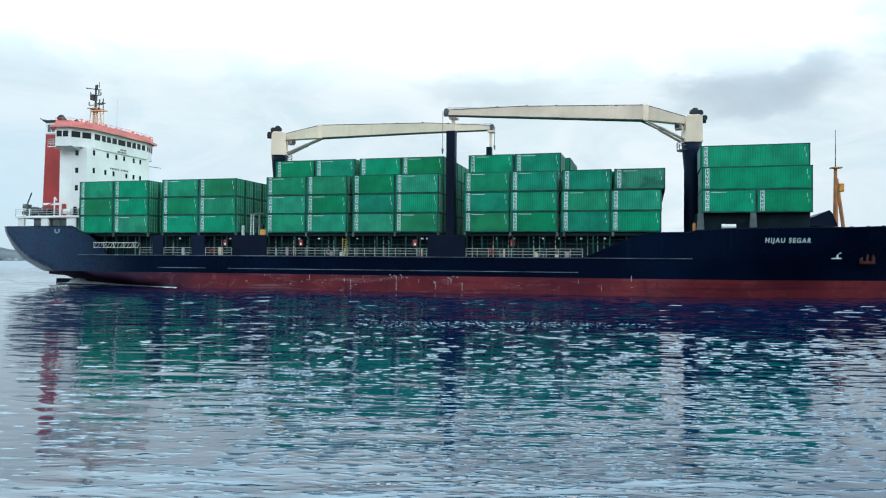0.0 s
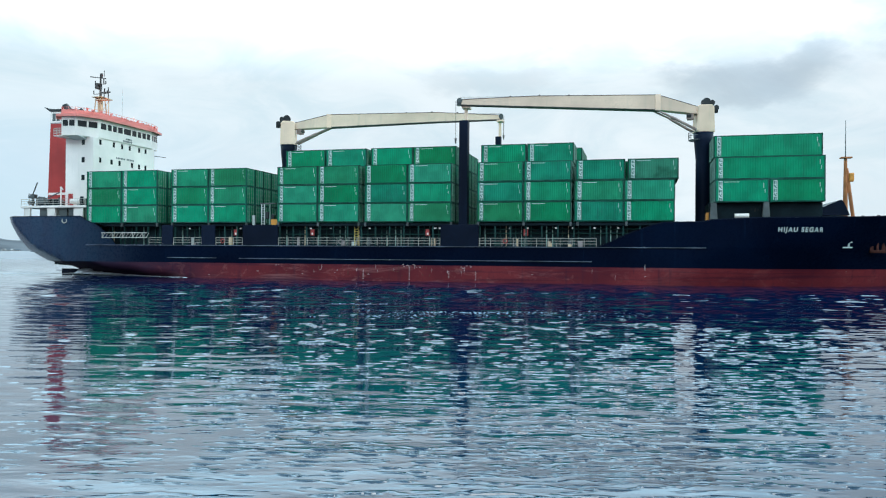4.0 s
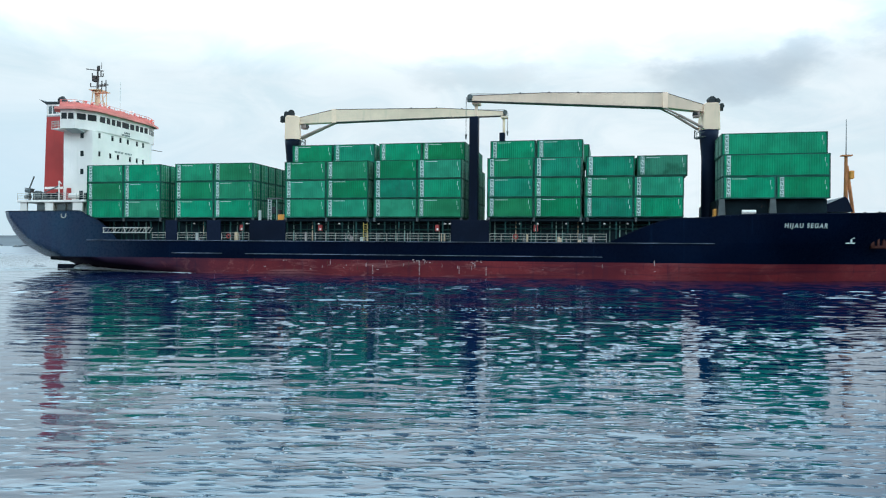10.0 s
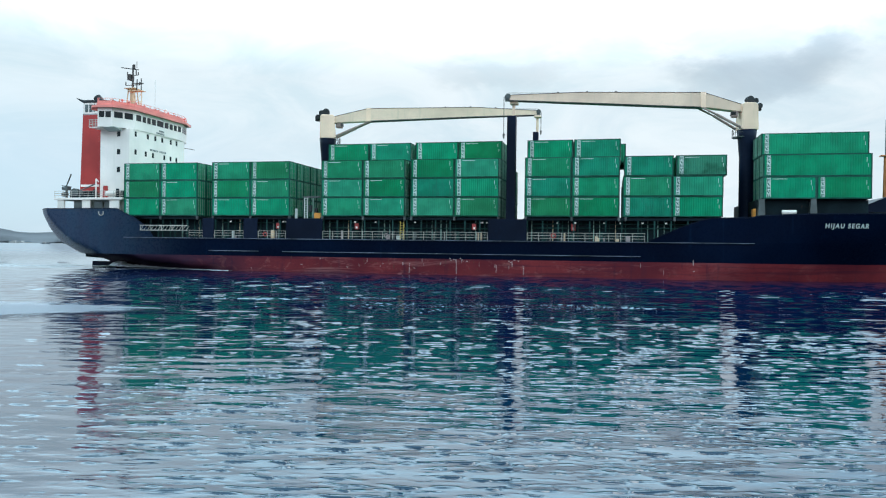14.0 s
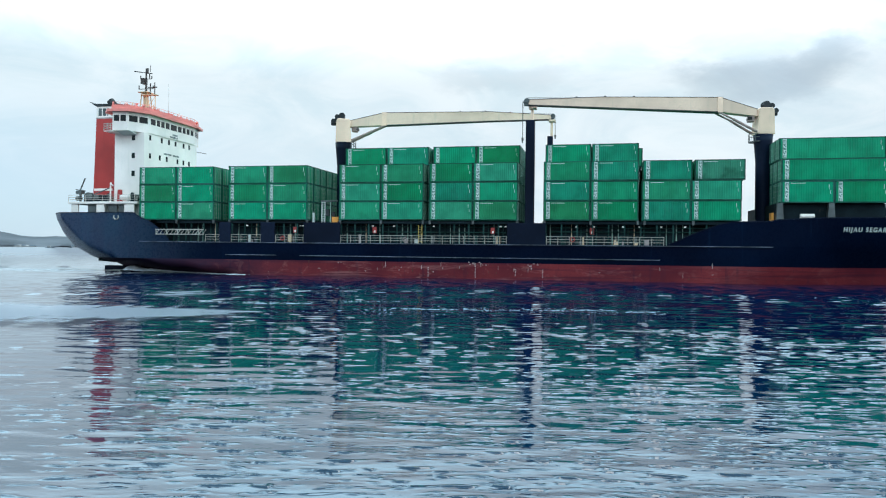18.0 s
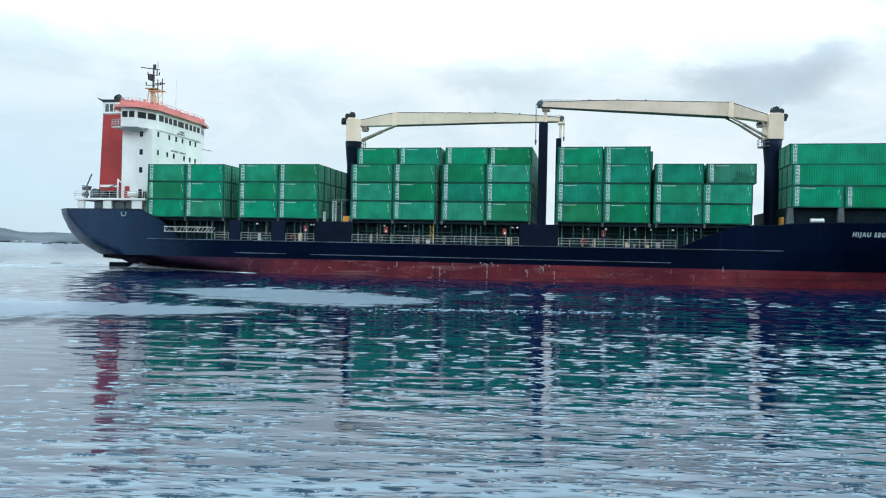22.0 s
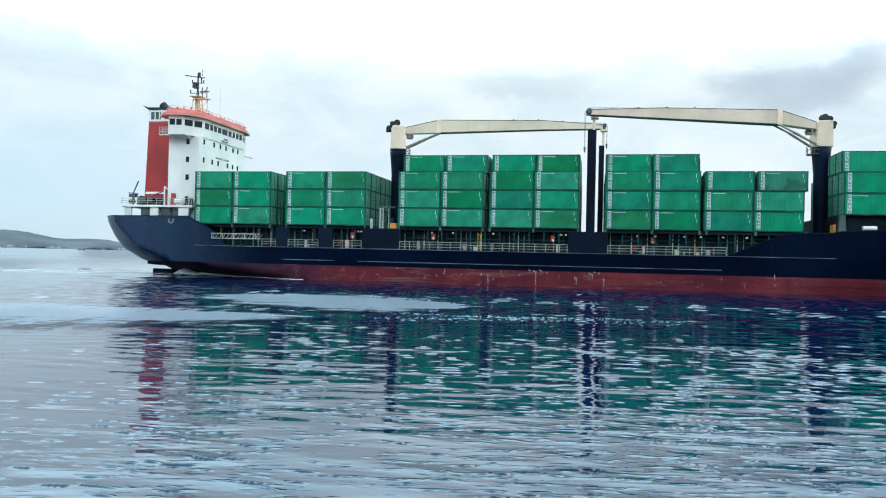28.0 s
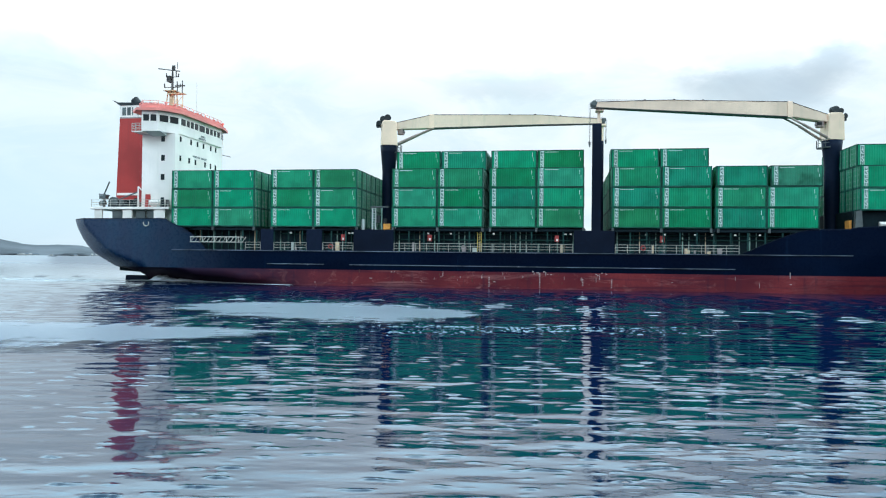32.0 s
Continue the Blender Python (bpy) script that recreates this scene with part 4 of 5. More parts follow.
    box(bm, mx + 0.7, my - 0.62, 29.6, mx + 2.3, my - 0.42, 29.76)
    part("radar_scanner", bm, M["mast_grey"], house, "dark bar radar scanners on short posts")
    for dx, h in ((1.3, 2.6), (2.2, 1.8), (-1.6, 2.3)):
        part("aerial_post", made(tube, (mx + dx, my - 1.2, 24.9), (mx + dx, my - 1.2, 24.9 + h), 0.09, 5), M["buff"], house)
    part("whip_aerial", made(tube, (-1.6, 9.9, 24.9), (-1.6, 9.9, 30.4), 0.03, 5), M["wall_grey"], house)
    # searchlights and fittings along the roof's front edge
    for y in (2.4, 5.2, 9.0, 9.8, 14.4, 15.8, 17.6):
        bm = bmesh.new()
        tube(bm, (-1.0, y, 24.6), (-1.0, y, 25.35), 0.06, 5)
        tube(bm, (-1.2, y, 25.35), (-0.8, y, 25.4), 0.15, 8)
        part("searchlight", bm, M["roof_red"], house)
    # rail, vents and small lights over the wheelhouse
    edge = [(-6.3, 2.6)] + plan
    for p, q in zip(edge, edge[1:]):
        p, q = Vector(p), Vector(q)
        n = max(1, round((q - p).length / 1.3))
        for i in range(n):
            c = p + (q - p) * (i / n)
            part("rail_post", made(tube, (c.x, c.y, 25.0), (c.x, c.y, 25.72), 0.035, 5), M["roof_red"], house)
        for z in (25.36, 25.7):
            part("rail", made(tube, (p.x, p.y, z), (q.x, q.y, z), 0.03, 5), M["roof_red"], house)
    part("roof_coaming", made(prism, plan, 2, 25.0, 25.3), M["roof_red"], house)
    small = random.Random(21)
    for i in range(9):
        x, y, h = small.uniform(-4.6, -1.6), 2.2 + i * 1.75 + small.uniform(-0.4, 0.4), small.uniform(0.45, 1.1)
        bm = bmesh.new()
        tube(bm, (x, y, 25.0), (x, y, 25.0 + h), 0.12, 7)
        tube(bm, (x, y, 25.0 + h), (x, y, 25.18 + h), 0.24, 8, 0.16)
        part("roof_vent", bm, M["roof_red"] if i % 3 else M["white"], house)
    # open platform and rails behind the near wing
    part("wing_platform", made(box, -6.4, 0.35, 21.28, -4.7, 2.6, 21.42), M["white"], house)
    for z in (21.8, 22.15, 22.5):
        part("rail", made(tube, (-6.4, 0.4, z), (-4.7, 0.3, z), 0.045, 5), M["rail"], house)
        part("rail", made(tube, (-6.4, 0.4, z), (-6.4, 2.6, z), 0.045, 5), M["rail"], house)
    for x in (-6.4, -5.85, -5.3, -4.75):
        part("rail_post", made(tube, (x, 0.38, 21.3), (x, 0.38, 22.55), 0.05, 5), M["rail"], house)
    part("boat_boom", made(tube, (-0.9, 17.5, 20.3), (-0.9, 20.6, 20.4), 0.06, 5), M["steel"], house)
    for z in (25.3, 25.65):
        part("rail", made(tube, (-6.4, 2.2, z), (-4.7, 0.3, z), 0.035, 5), M["roof_red"], house)
    for f in (0, 0.33, 0.66, 1):
        x, y = -6.4 + 1.7 * f, 2.2 - 1.9 * f
        part("rail_post", made(tube, (x, y, 24.9), (x, y, 25.7), 0.04, 5), M["roof_red"], house)
    # ladder and vents down the after edge of the house
    for z in (11.5, 13.5, 15.5, 17.5, 19.5):
        part("vent", made(bevel_box, -6.4, 2.5, z, -6.05, 3.2, z + 0.8, 0.04), M["funnel"], house)
    return house


house = deckhouse()


def funnel():
    bm = bmesh.new()
    z0, z1 = 10.5, 24.2
    lo = [(-11.85, 5.2), (-7.0, 5.2), (-7.0, 11.6), (-11.85, 11.6)]
    hi = [(-11.3, 5.1), (-7.2, 5.1), (-7.2, 11.7), (-11.3, 11.7)]
    a = [bm.verts.new((*p, z0)) for p in lo]
    b = [bm.verts.new((*p, z1)) for p in hi]
    for i in range(4):
        bm.faces.new((a[i], a[(i + 1) % 4], b[(i + 1) % 4], b[i]))
    bm.faces.new(b)
    f = part("funnel", bm, M["funnel"], ship, "tall red funnel casing")
    part("funnel_band", made(box, -11.28, 5.08, 24.2, -7.15, 11.72, 26.1), M["white"], f, "pale band with dark emblem shapes")
    part("band_line", made(box, -11.3, 5.06, 24.15, -7.1, 11.74, 24.35), M["scuff"], f)
    for i, w in enumerate((0.58, 0.58, 0.18, 0.5)):
        x = -10.9 + i * 0.78
        part("emblem_bar", made(box, x, 5.055, 24.6, x + w, 5.075, 25.8), M["steel"], f)
    part("funnel_cap", made(prism, [(-12.6, 26.95), (-11.5, 26.55), (-7.1, 26.45), (-7.1, 26.1), (-11.3, 26.1)], 1, 5.0, 11.8), M["soot"], f, "sooty black raked funnel top")
    for x, y, dx, h, r in ((-9.0, 6.6, -0.9, 0.95, 0.62), (-7.9, 8.6, -0.7, 0.7, 0.36)):
        part("exhaust_pipe", made(tube, (x, y, 26.3), (x + dx, y, 26.3 + h), r, 12), M["soot"], f, "sooty exhaust pipe")
    part("funnel_stripe", made(box, -11.55, 5.06, 12.7, -8.3, 5.2, 13.05), M["white"], f)
    part("funnel_base", made(bevel_box, -12.0, 4.9, 10.9, -7.0, 11.9, 11.9, 0.05), M["rust_mark"], f)
    return f


funnel()


def poop():
    # open-sided white shelter: roof slab and broad posts
    p = part("poop_roof", made(bevel_box, -13.0, 0.9, 10.35, -0.9, 2 * CY - 0.9, 10.7, 0.04), M["white"], ship, "white roof slab of the poop shelter")
    for x0, x1 in ((-12.5, -11.3), (-8.1, -6.7), (-3.3, -1.6)):
        for y in (1.1, 2 * CY - 1.35):
            part("post", made(box, x0, y, 7.7, x1, y + 0.25, 10.35), M["white"], p)
    part("inner_wall", made(box, -10.4, 2.2, 7.7, -1.0, 2 * CY - 2.2, 10.34), M["wall_grey"], p)
    for x0, x1 in ((-10.0, -8.3), (-6.4, -4.9), (-4.6, -3.4)):
        part("opening_panel", made(bevel_box, x0, 1.6, 8.2, x1, 1.75, 10.2, 0.05), M["steel"], p)
    for z in (11.0, 11.35, 11.7):
        part("rail", made(tube, (-13.0, 1.0, z), (-0.9, 1.0, z), 0.035, 5), M["rail"], p)
    for i in range(9):
        x = -12.9 + i * 1.48
        part("rail_post", made(tube, (x, 1.0, 10.7), (x, 1.0, 11.7), 0.04, 5), M["rail"], p)
    bm = bmesh.new()
    tube(bm, (-11.45, 1.8, 10.7), (-11.45, 1.8, 12.6), 0.18, 8)
    tube(bm, (-11.6, 1.8, 12.3), (-10.65, 1.8, 14.4), 0.10, 6)
    box(bm, -12.0, 1.4, 11.9, -11.0, 2.2, 12.4)
    tube(bm, (-12.3, 1.8, 12.6), (-10.6, 1.8, 12.4), 0.08, 6)
    tube(bm, (-11.8, 1.4, 11.2), (-11.0, 1.4, 11.3), 0.35, 8)
    part("stores_crane", bm, M["steel"], p, "small dark grey stores crane")
    for x, y, r, h, mat in ((-10.3, 1.9, 0.45, 1.1, "soot"), (-9.6, 2.0, 0.4, 1.2, "near_black"), (-8.9, 1.8, 0.3, 0.8, "deckgrn"), (-6.6, 1.9, 0.25, 1.3, "soot"), (-5.0, 2.6, 0.55, 1.9, "funnel"), (-3.0, 1.8, 0.25, 1.0, "wall_grey"), (-2.4, 1.8, 0.3, 1.4, "near_black"), (-1.6, 1.8, 0.3, 1.1, "soot")):
        part("deck_fitting", made(tube, (x, y, 10.7), (x, y, 10.7 + h), r, 8, r * 0.8), M[mat], p)
    # mooring winch, liferaft canister and a davit on the shelter's roof
    bm = bmesh.new()
    for y in (1.5, 2.1):
        tube(bm, (-9.9, y, 11.45), (-9.9, y + 0.12, 11.45), 0.72, 14)
    tube(bm, (-9.9, 1.55, 11.45), (-9.9, 2.15, 11.45), 0.42, 12)
    part("winch_drum", bm, M["steel"], p, "dark mooring winch drum")
    part("winch_bed", made(bevel_box, -10.6, 1.4, 10.7, -6.4, 2.5, 11.15, 0.05), M["near_black"], p)
    for x in (-8.7, -7.9, -7.1):
        part("winch_motor", made(bevel_box, x - 0.28, 1.6, 11.15, x + 0.28, 2.3, 11.75, 0.08), M["steel"] if x < -8 else M["near_black"], p)
    part("liferaft_canister", made(tube, (-4.2, 1.7, 11.35), (-2.5, 1.7, 11.35), 0.42, 12), M["white"], p, "white liferaft canister")
    bm = bmesh.new()
    tube(bm, (-5.9, 1.4, 10.7), (-5.9, 1.4, 13.6), 0.11, 6)
    tube(bm, (-5.9, 1.4, 13.6), (-5.3, 1.2, 13.1), 0.08, 6)
    part("davit", bm, M["white"], p, "thin white davit post")
    part("handrail", made(tube, (-9.2, 1.9, 11.8), (-6.3, 1.9, 12.9), 0.09, 6), M["steel"], p)
    bm = bmesh.new()
    for a in range(5, 13):
        t0, t1 = a / 12 * 2 * math.pi, (a + 1) / 12 * 2 * math.pi
        tube(bm, (-3.4 + 0.4 * math.cos(t0), -0.66, 8.3 + 0.4 * math.sin(t0)), (-3.4 + 0.4 * math.cos(t1), -0.66, 8.3 + 0.4 * math.sin(t1)), 0.09, 5)
    part("mooring_ring", bm, M["rail"], p)


poop()


# ---- deck cranes ----
def crane(px, py, z0, z_top, tip, z_tip, z_bend, drop):
    """Pedestal, cream slewing house, box jib with a knee, its cylinders and sheaves."""
    head = z_top + 3.6
    bm = bmesh.new()
    rings = []
    for z, r in ((z0, 0.95), (z_top - 3.6, 0.95), (z_top - 1.0, 1.18), (z_top, 1.27), (z_top, 1.0)):
        rings.append([bm.verts.new((px + r * math.cos(2 * math.pi * i / 20), py + r * math.sin(2 * math.pi * i / 20), z)) for i in range(20)])
    for a, b in zip(rings, rings[1:]):
        for i in range(20):
            bm.faces.new((a[i], a[(i + 1) % 20], b[(i + 1) % 20], b[i]))
    bm.faces.new(rings[-1])
    c = part("crane_pedestal", bm, M["navy"], ship, "navy round crane pedestal flaring at the top", True)
    way = Vector((tip[0] - px, tip[1] - py, 0))
    reach = way.length
    way.normalize()
    side = Vector((-way.y, way.x, 0))

    def at(a, b, z):
        return Vector((px, py, 0)) + way * a + side * b + Vector((0, 0, z))

    def slab(bm, outline, b0, b1):
        lo, hi = [bm.verts.new(at(a, b0, z)) for a, z in outline], [bm.verts.new(at(a, b1, z)) for a, z in outline]
        n = len(outline)
        for i in range(n):
            bm.faces.new((lo[i], lo[(i + 1) % n], hi[(i + 1) % n], hi[i]))
        bm.faces.new(lo[::-1]), bm.faces.new(hi)

    bm = bmesh.new()
    slab(bm, [(-1.20, z_top), (1.22, z_top), (1.05, z_top + 0.5), (0.98, head - 1.3), (1.05, head - 0.3), (0.75, head - 0.05), (-0.85, head), (-1.12, head - 0.3)], -0.95, 0.95)
    bmesh.ops.bevel(bm, geom=list(bm.edges), offset=0.08, segments=1, affect="EDGES")
    part("slewing_house", bm, M["cream"], c, "cream-painted crane slewing house")
    knee = 6.1
    bm = bmesh.new()
    zb = z_bend
    for b0, b1 in ((-0.95, 0.95),):
        n = 14
        ring = []
        pts = [(0.6, head - 1.25, head - 0.35, 0.6), (knee, zb, zb + 1.95, 0.62), (reach * 0.7, z_tip - 0.55 + (zb - z_tip + 0.4) * 0.3, z_tip + 0.45 + (zb + 1.9 - z_tip) * 0.25, 0.5), (reach, z_tip - 0.55, z_tip + 0.16, 0.36)]
        for a, lo, hi, w in pts:
            ring.append([bm.verts.new(at(a, s * w, z)) for s, z in ((-1, lo), (1, lo), (1, hi), (-1, hi))])
        for p, q in zip(ring, ring[1:]):
            for i in range(4):
                bm.faces.new((p[i], p[(i + 1) % 4], q[(i + 1) % 4], q[i]))
        bm.faces.new(ring[0][::-1]), bm.faces.new(ring[-1])
    bmesh.ops.bevel(bm, geom=list(bm.edges), offset=0.05, segments=1, affect="EDGES")
    part("jib", bm, M["jib_grey"], c, "long greyed cream box-section crane jib")
    for s in (-1, 1):
        for low in (True, False):
            bm = bmesh.new()
            for (a0, lo0, hi0, w0), (a1, lo1, hi1, w1) in zip(pts[0 if not low else 1:], pts[1 if not low else 2:]):
                tube(bm, at(a0, s * w0, lo0 if low else hi0), at(a1, s * w1, lo1 if low else hi1), 0.07 if low else 0.045, 5)
            part("jib_flange", bm, M["edge"], c)
    # dark plate added under the jib to hide green bounce light
    bm = bmesh.new()
    for (a0, lo0, hi0, w0), (a1, lo1, hi1, w1) in zip(pts[1:], pts[2:]):
        top = [bm.verts.new(at(a, b, z - 0.01)) for a, b, z in ((a0, -w0, lo0), (a0, w0, lo0), (a1, w1, lo1), (a1, -w1, lo1))]
        low = [bm.verts.new(v.co - Vector((0, 0, 0.05))) for v in top]
        bm.faces.new(top), bm.faces.new(low[::-1])
        for i in range(4):
            bm.faces.new((top[i], low[i], low[(i + 1) % 4], top[(i + 1) % 4]))
    part("bottom_plate", bm, M["edge"], c, "dark bottom plate added under the jib")
    for f in (0.45, 0.6, 0.75):
        p, q = pts[1], pts[3]
        a = knee + (reach - knee) * f
        part("rope_roller", made(tube, at(a, -0.3, interp(a, [p[0], pts[2][0], q[0]], [p[2], pts[2][2], q[2]]) + 0.08), at(a, 0.3, interp(a, [p[0], pts[2][0], q[0]], [p[2], pts[2][2], q[2]]) + 0.08), 0.13, 8), M["soot"], c)
    bm = bmesh.new()
    for b in (-0.65, 0.65):
        bm = bmesh.new()
        slab(bm, [(knee - 0.35, zb - 0.05), (knee + 0.35, zb - 0.05), (knee + 0.35, zb + 2.0), (knee - 0.35, zb + 2.0)], b - 0.03, b + 0.03)
        part("knee_plate", bm, M["cream"], c)
    for b in (-0.55, 0.55):
        bm = bmesh.new()
        tube(bm, at(1.2, b * 1.5, z_top + 0.3), at(knee * 0.7, b, zb - 0.95), 0.18, 8)
        tube(bm, at(knee * 0.7, b, zb - 0.95), at(knee + 0.4, b, zb + 0.1), 0.13, 8)
        part("luffing_cylinder", bm, M["cylinder"], c, "dull pink-brown luffing cylinder")
    # rope sheaves on the head and at the tip
    for a, z, r in ((-0.3, head + 0.45, 0.5), (-1.0, head + 0.3, 0.38), (-1.55, head - 0.35, 0.36), (reach + 0.25, z_tip, 0.36)):
        bm = bmesh.new()
        for b in (-0.34, 0.0, 0.34):
            tube(bm, at(a, b - 0.09, z), at(a, b + 0.09, z), r, 14)
        box(bm, *(at(a, 0, z - 0.2) - Vector((0.3, 0.3, 0.4))), *(at(a, 0, z) + Vector((0.3, 0.3, 0.1))))
        part("sheave_block", bm, M["steel"] if a > 5 else M["soot"], c, "dark rope sheaves")
    bm = bmesh.new()
    for b in (-0.3, 0.3):
        tube(bm, at(knee, b, zb + 2.05), at(reach + 0.2, b, z_tip + 0.45), 0.02, 4)
        tube(bm, at(reach + 0.72, b, z_tip), at(reach + 0.72, b * 0.4, z_tip - drop), 0.03, 4)
    part("hoist_rope", bm, M["rope"], c)
    part("cargo_hook", made(tube, at(reach + 0.72, 0, z_tip - drop + 0.1), at(reach + 0.72, 0, z_tip - drop - 0.55), 0.16, 8, 0.08), M["steel"], c)
    bm = bmesh.new()
    bevel_box(bm, *(at(1.7, 0, z_top + 1.7) - Vector((0.4, 0.5, 0))), *(at(1.7, 0, z_top + 2.45) + Vector((0.4, 0.5, 0.1))), 0.06)
    part("operator_cab", bm, M["cylinder"], c, "small glazed crane cab")
    bm = bmesh.new()
    bevel_box(bm, *(at(1.9, 0, z_top + 1.95) - Vector((0.3, 0.52, 0))), *(at(1.9, 0, z_top + 2.35) + Vector((0.3, 0.52, 0))), 0.04)
    part("cab_window", bm, M["glass"], c)
    # a short railed landing under the jib's root
    bm = bmesh.new()
    out = math.atan2(way.y, way.x)
    for i in range(6):
        a0, a1 = out + (i - 3) * 0.30, out + (i - 2) * 0.30
        for z, r in ((z_top - 0.95, 1.30), (z_top - 0.95, 1.85), (z_top - 0.40, 1.85), (z_top + 0.05, 1.85)):
            tube(bm, (px + r * math.cos(a0), py + r * math.sin(a0), z), (px + r * math.cos(a1), py + r * math.sin(a1), z), 0.04, 4)
        tube(bm, (px + 1.85 * math.cos(a0), py + 1.85 * math.sin(a0), z_top - 0.95), (px + 1.85 * math.cos(a0), py + 1.85 * math.sin(a0), z_top + 0.05), 0.035, 4)
        tube(bm, (px + 1.15 * math.cos(a0), py + 1.15 * math.sin(a0), z_top - 1.0), (px + 1.85 * math.cos(a0), py + 1.85 * math.sin(a0), z_top - 0.95), 0.05, 4)
    part("service_platform", bm, M["steel"], c)
    return c


crane(29.1, 8.4, 4.7, 20.0, (59.7, 18.3), 25.0, 22.75, 3.0)
crane(88.75, 7.35, 4.7, 19.75, (58.0, -0.2), 23.75, 22.65, 5.0)


def jib_rest(x, y, z_top, z_jib, w):
    bm = bmesh.new()
    bevel_box(bm, x - w, y - w, 4.7, x + w, y + w, z_top, 0.06)
    p = part("jib_rest_post", bm, M["navy"], ship, "dark jib rest post")
    bm = bmesh.new()
    bevel_box(bm, x + 0.05, y - 0.25, z_top, x + 0.42, y + 0.25, z_jib - 0.25, 0.04)
    box(bm, x - 0.2, y - 0.7, z_jib - 0.3, x + 0.8, y + 0.7, z_jib - 0.02)
    part("cradle", bm, M["cream"], p, "cream cradle holding the jib tip")


jib_rest(58.25, 0.6, 21.3, 23.15, 0.58)
jib_rest(59.62, 18.3, 21.85, 24.4, 0.42)


# ---- bow fittings and writing ----
def bow_details():
    bm = bmesh.new()
    prism(bm, [(99.5, 8.6), (104.6, 8.6), (104.0, 10.1), (103.7, 10.45)], 1, 1.2, 18.2)
    part("breakwater", bm, M["navy"], ship, "navy wave breaker plate on the forecastle")
    bm = bmesh.new()
    tube(bm, (106.2, CY, 7.4), (106.2, CY, 16.4), 0.32, 8, 0.2)
    box(bm, 105.6, CY - 0.5, 16.3, 106.9, CY + 0.5, 16.45)
    p = part("foremast", bm, M["foremast"], ship, "orange-brown foremast with a light and thin pole")
    part("mast_pole", made(tube, (106.2, CY, 16.4), (106.2, CY, 21.2), 0.07, 6, 0.03), M["steel"], p)
    part("mast_stay", made(tube, (107.2, CY, 8), (106.3, CY, 15.0), 0.22, 6), M["foremast"], p)
    part("mast_light", made(bevel_box, 106.55, CY - 0.35, 13.3, 107.15, CY + 0.35, 14.4, 0.1), M["orange"], p)
    for x in (106.5, 108.5, 110.5, 112.5):
        b = half_breadth(x, 7.4)
        part("bollard", made(tube, (x, CY - b + 0.8, 7.4), (x, CY - b + 0.8, 8.62 + (x - 106) * 0.05), 0.17, 8), M["steel"], ship)
    # anchor in its pocket
    x, z = 108.55, 4.95
    y = CY - half_breadth(x, z)
    rust = surface("rusty_iron", (0.085, 0.030, 0.024), 0.8, gloss=0.05, shift=0.35, spots=(0.20, 0.075, 0.045), spot_amount=0.5)
    bm = bmesh.new()
    tube(bm, (x, y - 0.30, z - 0.45), (x + 0.12, y - 0.05, z + 0.95), 0.15, 8, 0.12)
    bevel_box(bm, x - 0.85, y - 0.45, z - 0.78, x + 0.85, y + 0.05, z - 0.40, 0.08)
    for d in (-1, 1):
        prism(bm, [(x + d * 0.82, z - 0.70), (x + d * 0.42, z - 0.62), (x + d * 0.50, z + 0.15), (x + d * 0.66, z + 0.42), (x + d * 0.86, z - 0.05)], 1, y - 0.40, y - 0.10)
    anchor = part("anchor", bm, rust, ship, "rusty stockless anchor housed in the bow")
    bm = bmesh.new()
    bmesh.ops.create_cone(bm, cap_ends=True, segments=14, radius1=0.42, radius2=0.36, depth=0.24)
    for v in bm.verts:
        v.co = (x + 0.14 + v.co.x, y - 0.02 + v.co.z, z + 0.95 + v.co.y)
    part("hawse_lip", bm, M["rust_mark"], anchor)
    bm = bmesh.new()
    x, z = 104.7, 5.1
    y = CY - half_breadth(x, z) - 0.03
    box(bm, x - 0.5, y, z - 0.35, x + 0.6, y + 0.06, z - 0.2)
    box(bm, x + 0.1, y, z - 0.3, x + 0.3, y + 0.06, z + 0.4)
    box(bm, x + 0.1, y, z + 0.3, x + 0.6, y + 0.06, z + 0.42)
    part("thruster_mark", bm, M["decal"], ship, "white painted thruster mark")
    part("white_drum", made(tube, (91.8, 0.3, 8.55), (93.4, 0.3, 8.55), 0.28, 10), M["white"], ship)
    part("deck_box", made(bevel_box, 88.6, 1.0, 7.95, 90.6, 2.4, 9.0, 0.05), M["orange"], ship, "orange deck box")
    part("deck_box", made(bevel_box, 30.2, 0.7, 7.6, 31.2, 1.6, 8.4, 0.05), M["orange"], ship, "yellow-orange deck box")
    # the name on the bow
    cu = bpy.data.curves.new("name_letters", "FONT")
    cu.body, cu.size, cu.extrude, cu.space_character = "HIJAU SEGAR", 0.80, 0.01, 1.3
    cu.shear, cu.offset = 0.10, 0.022
    tmp = bpy.data.objects.new("name_letters", cu)
    scene.collection.objects.link(tmp)
    dg = bpy.context.evaluated_depsgraph_get()
    me = bpy.data.meshes.new_from_object(tmp.evaluated_get(dg))
    bpy.data.objects.remove(tmp)
    w = max(v.co.x for v in me.vertices)
    for v in me.vertices:
        x = 96.5 + v.co.x / w * 5.15
        z = 6.62 + v.co.y * 0.95
        v.co = (x, CY - half_breadth(x, z) - 0.04 - v.co.z, z)
    me.materials.clear()
    me.materials.append(M["decal"])
    part("name_letters", me, None, ship, "white painted ship's name in slanted capitals")


bow_details()


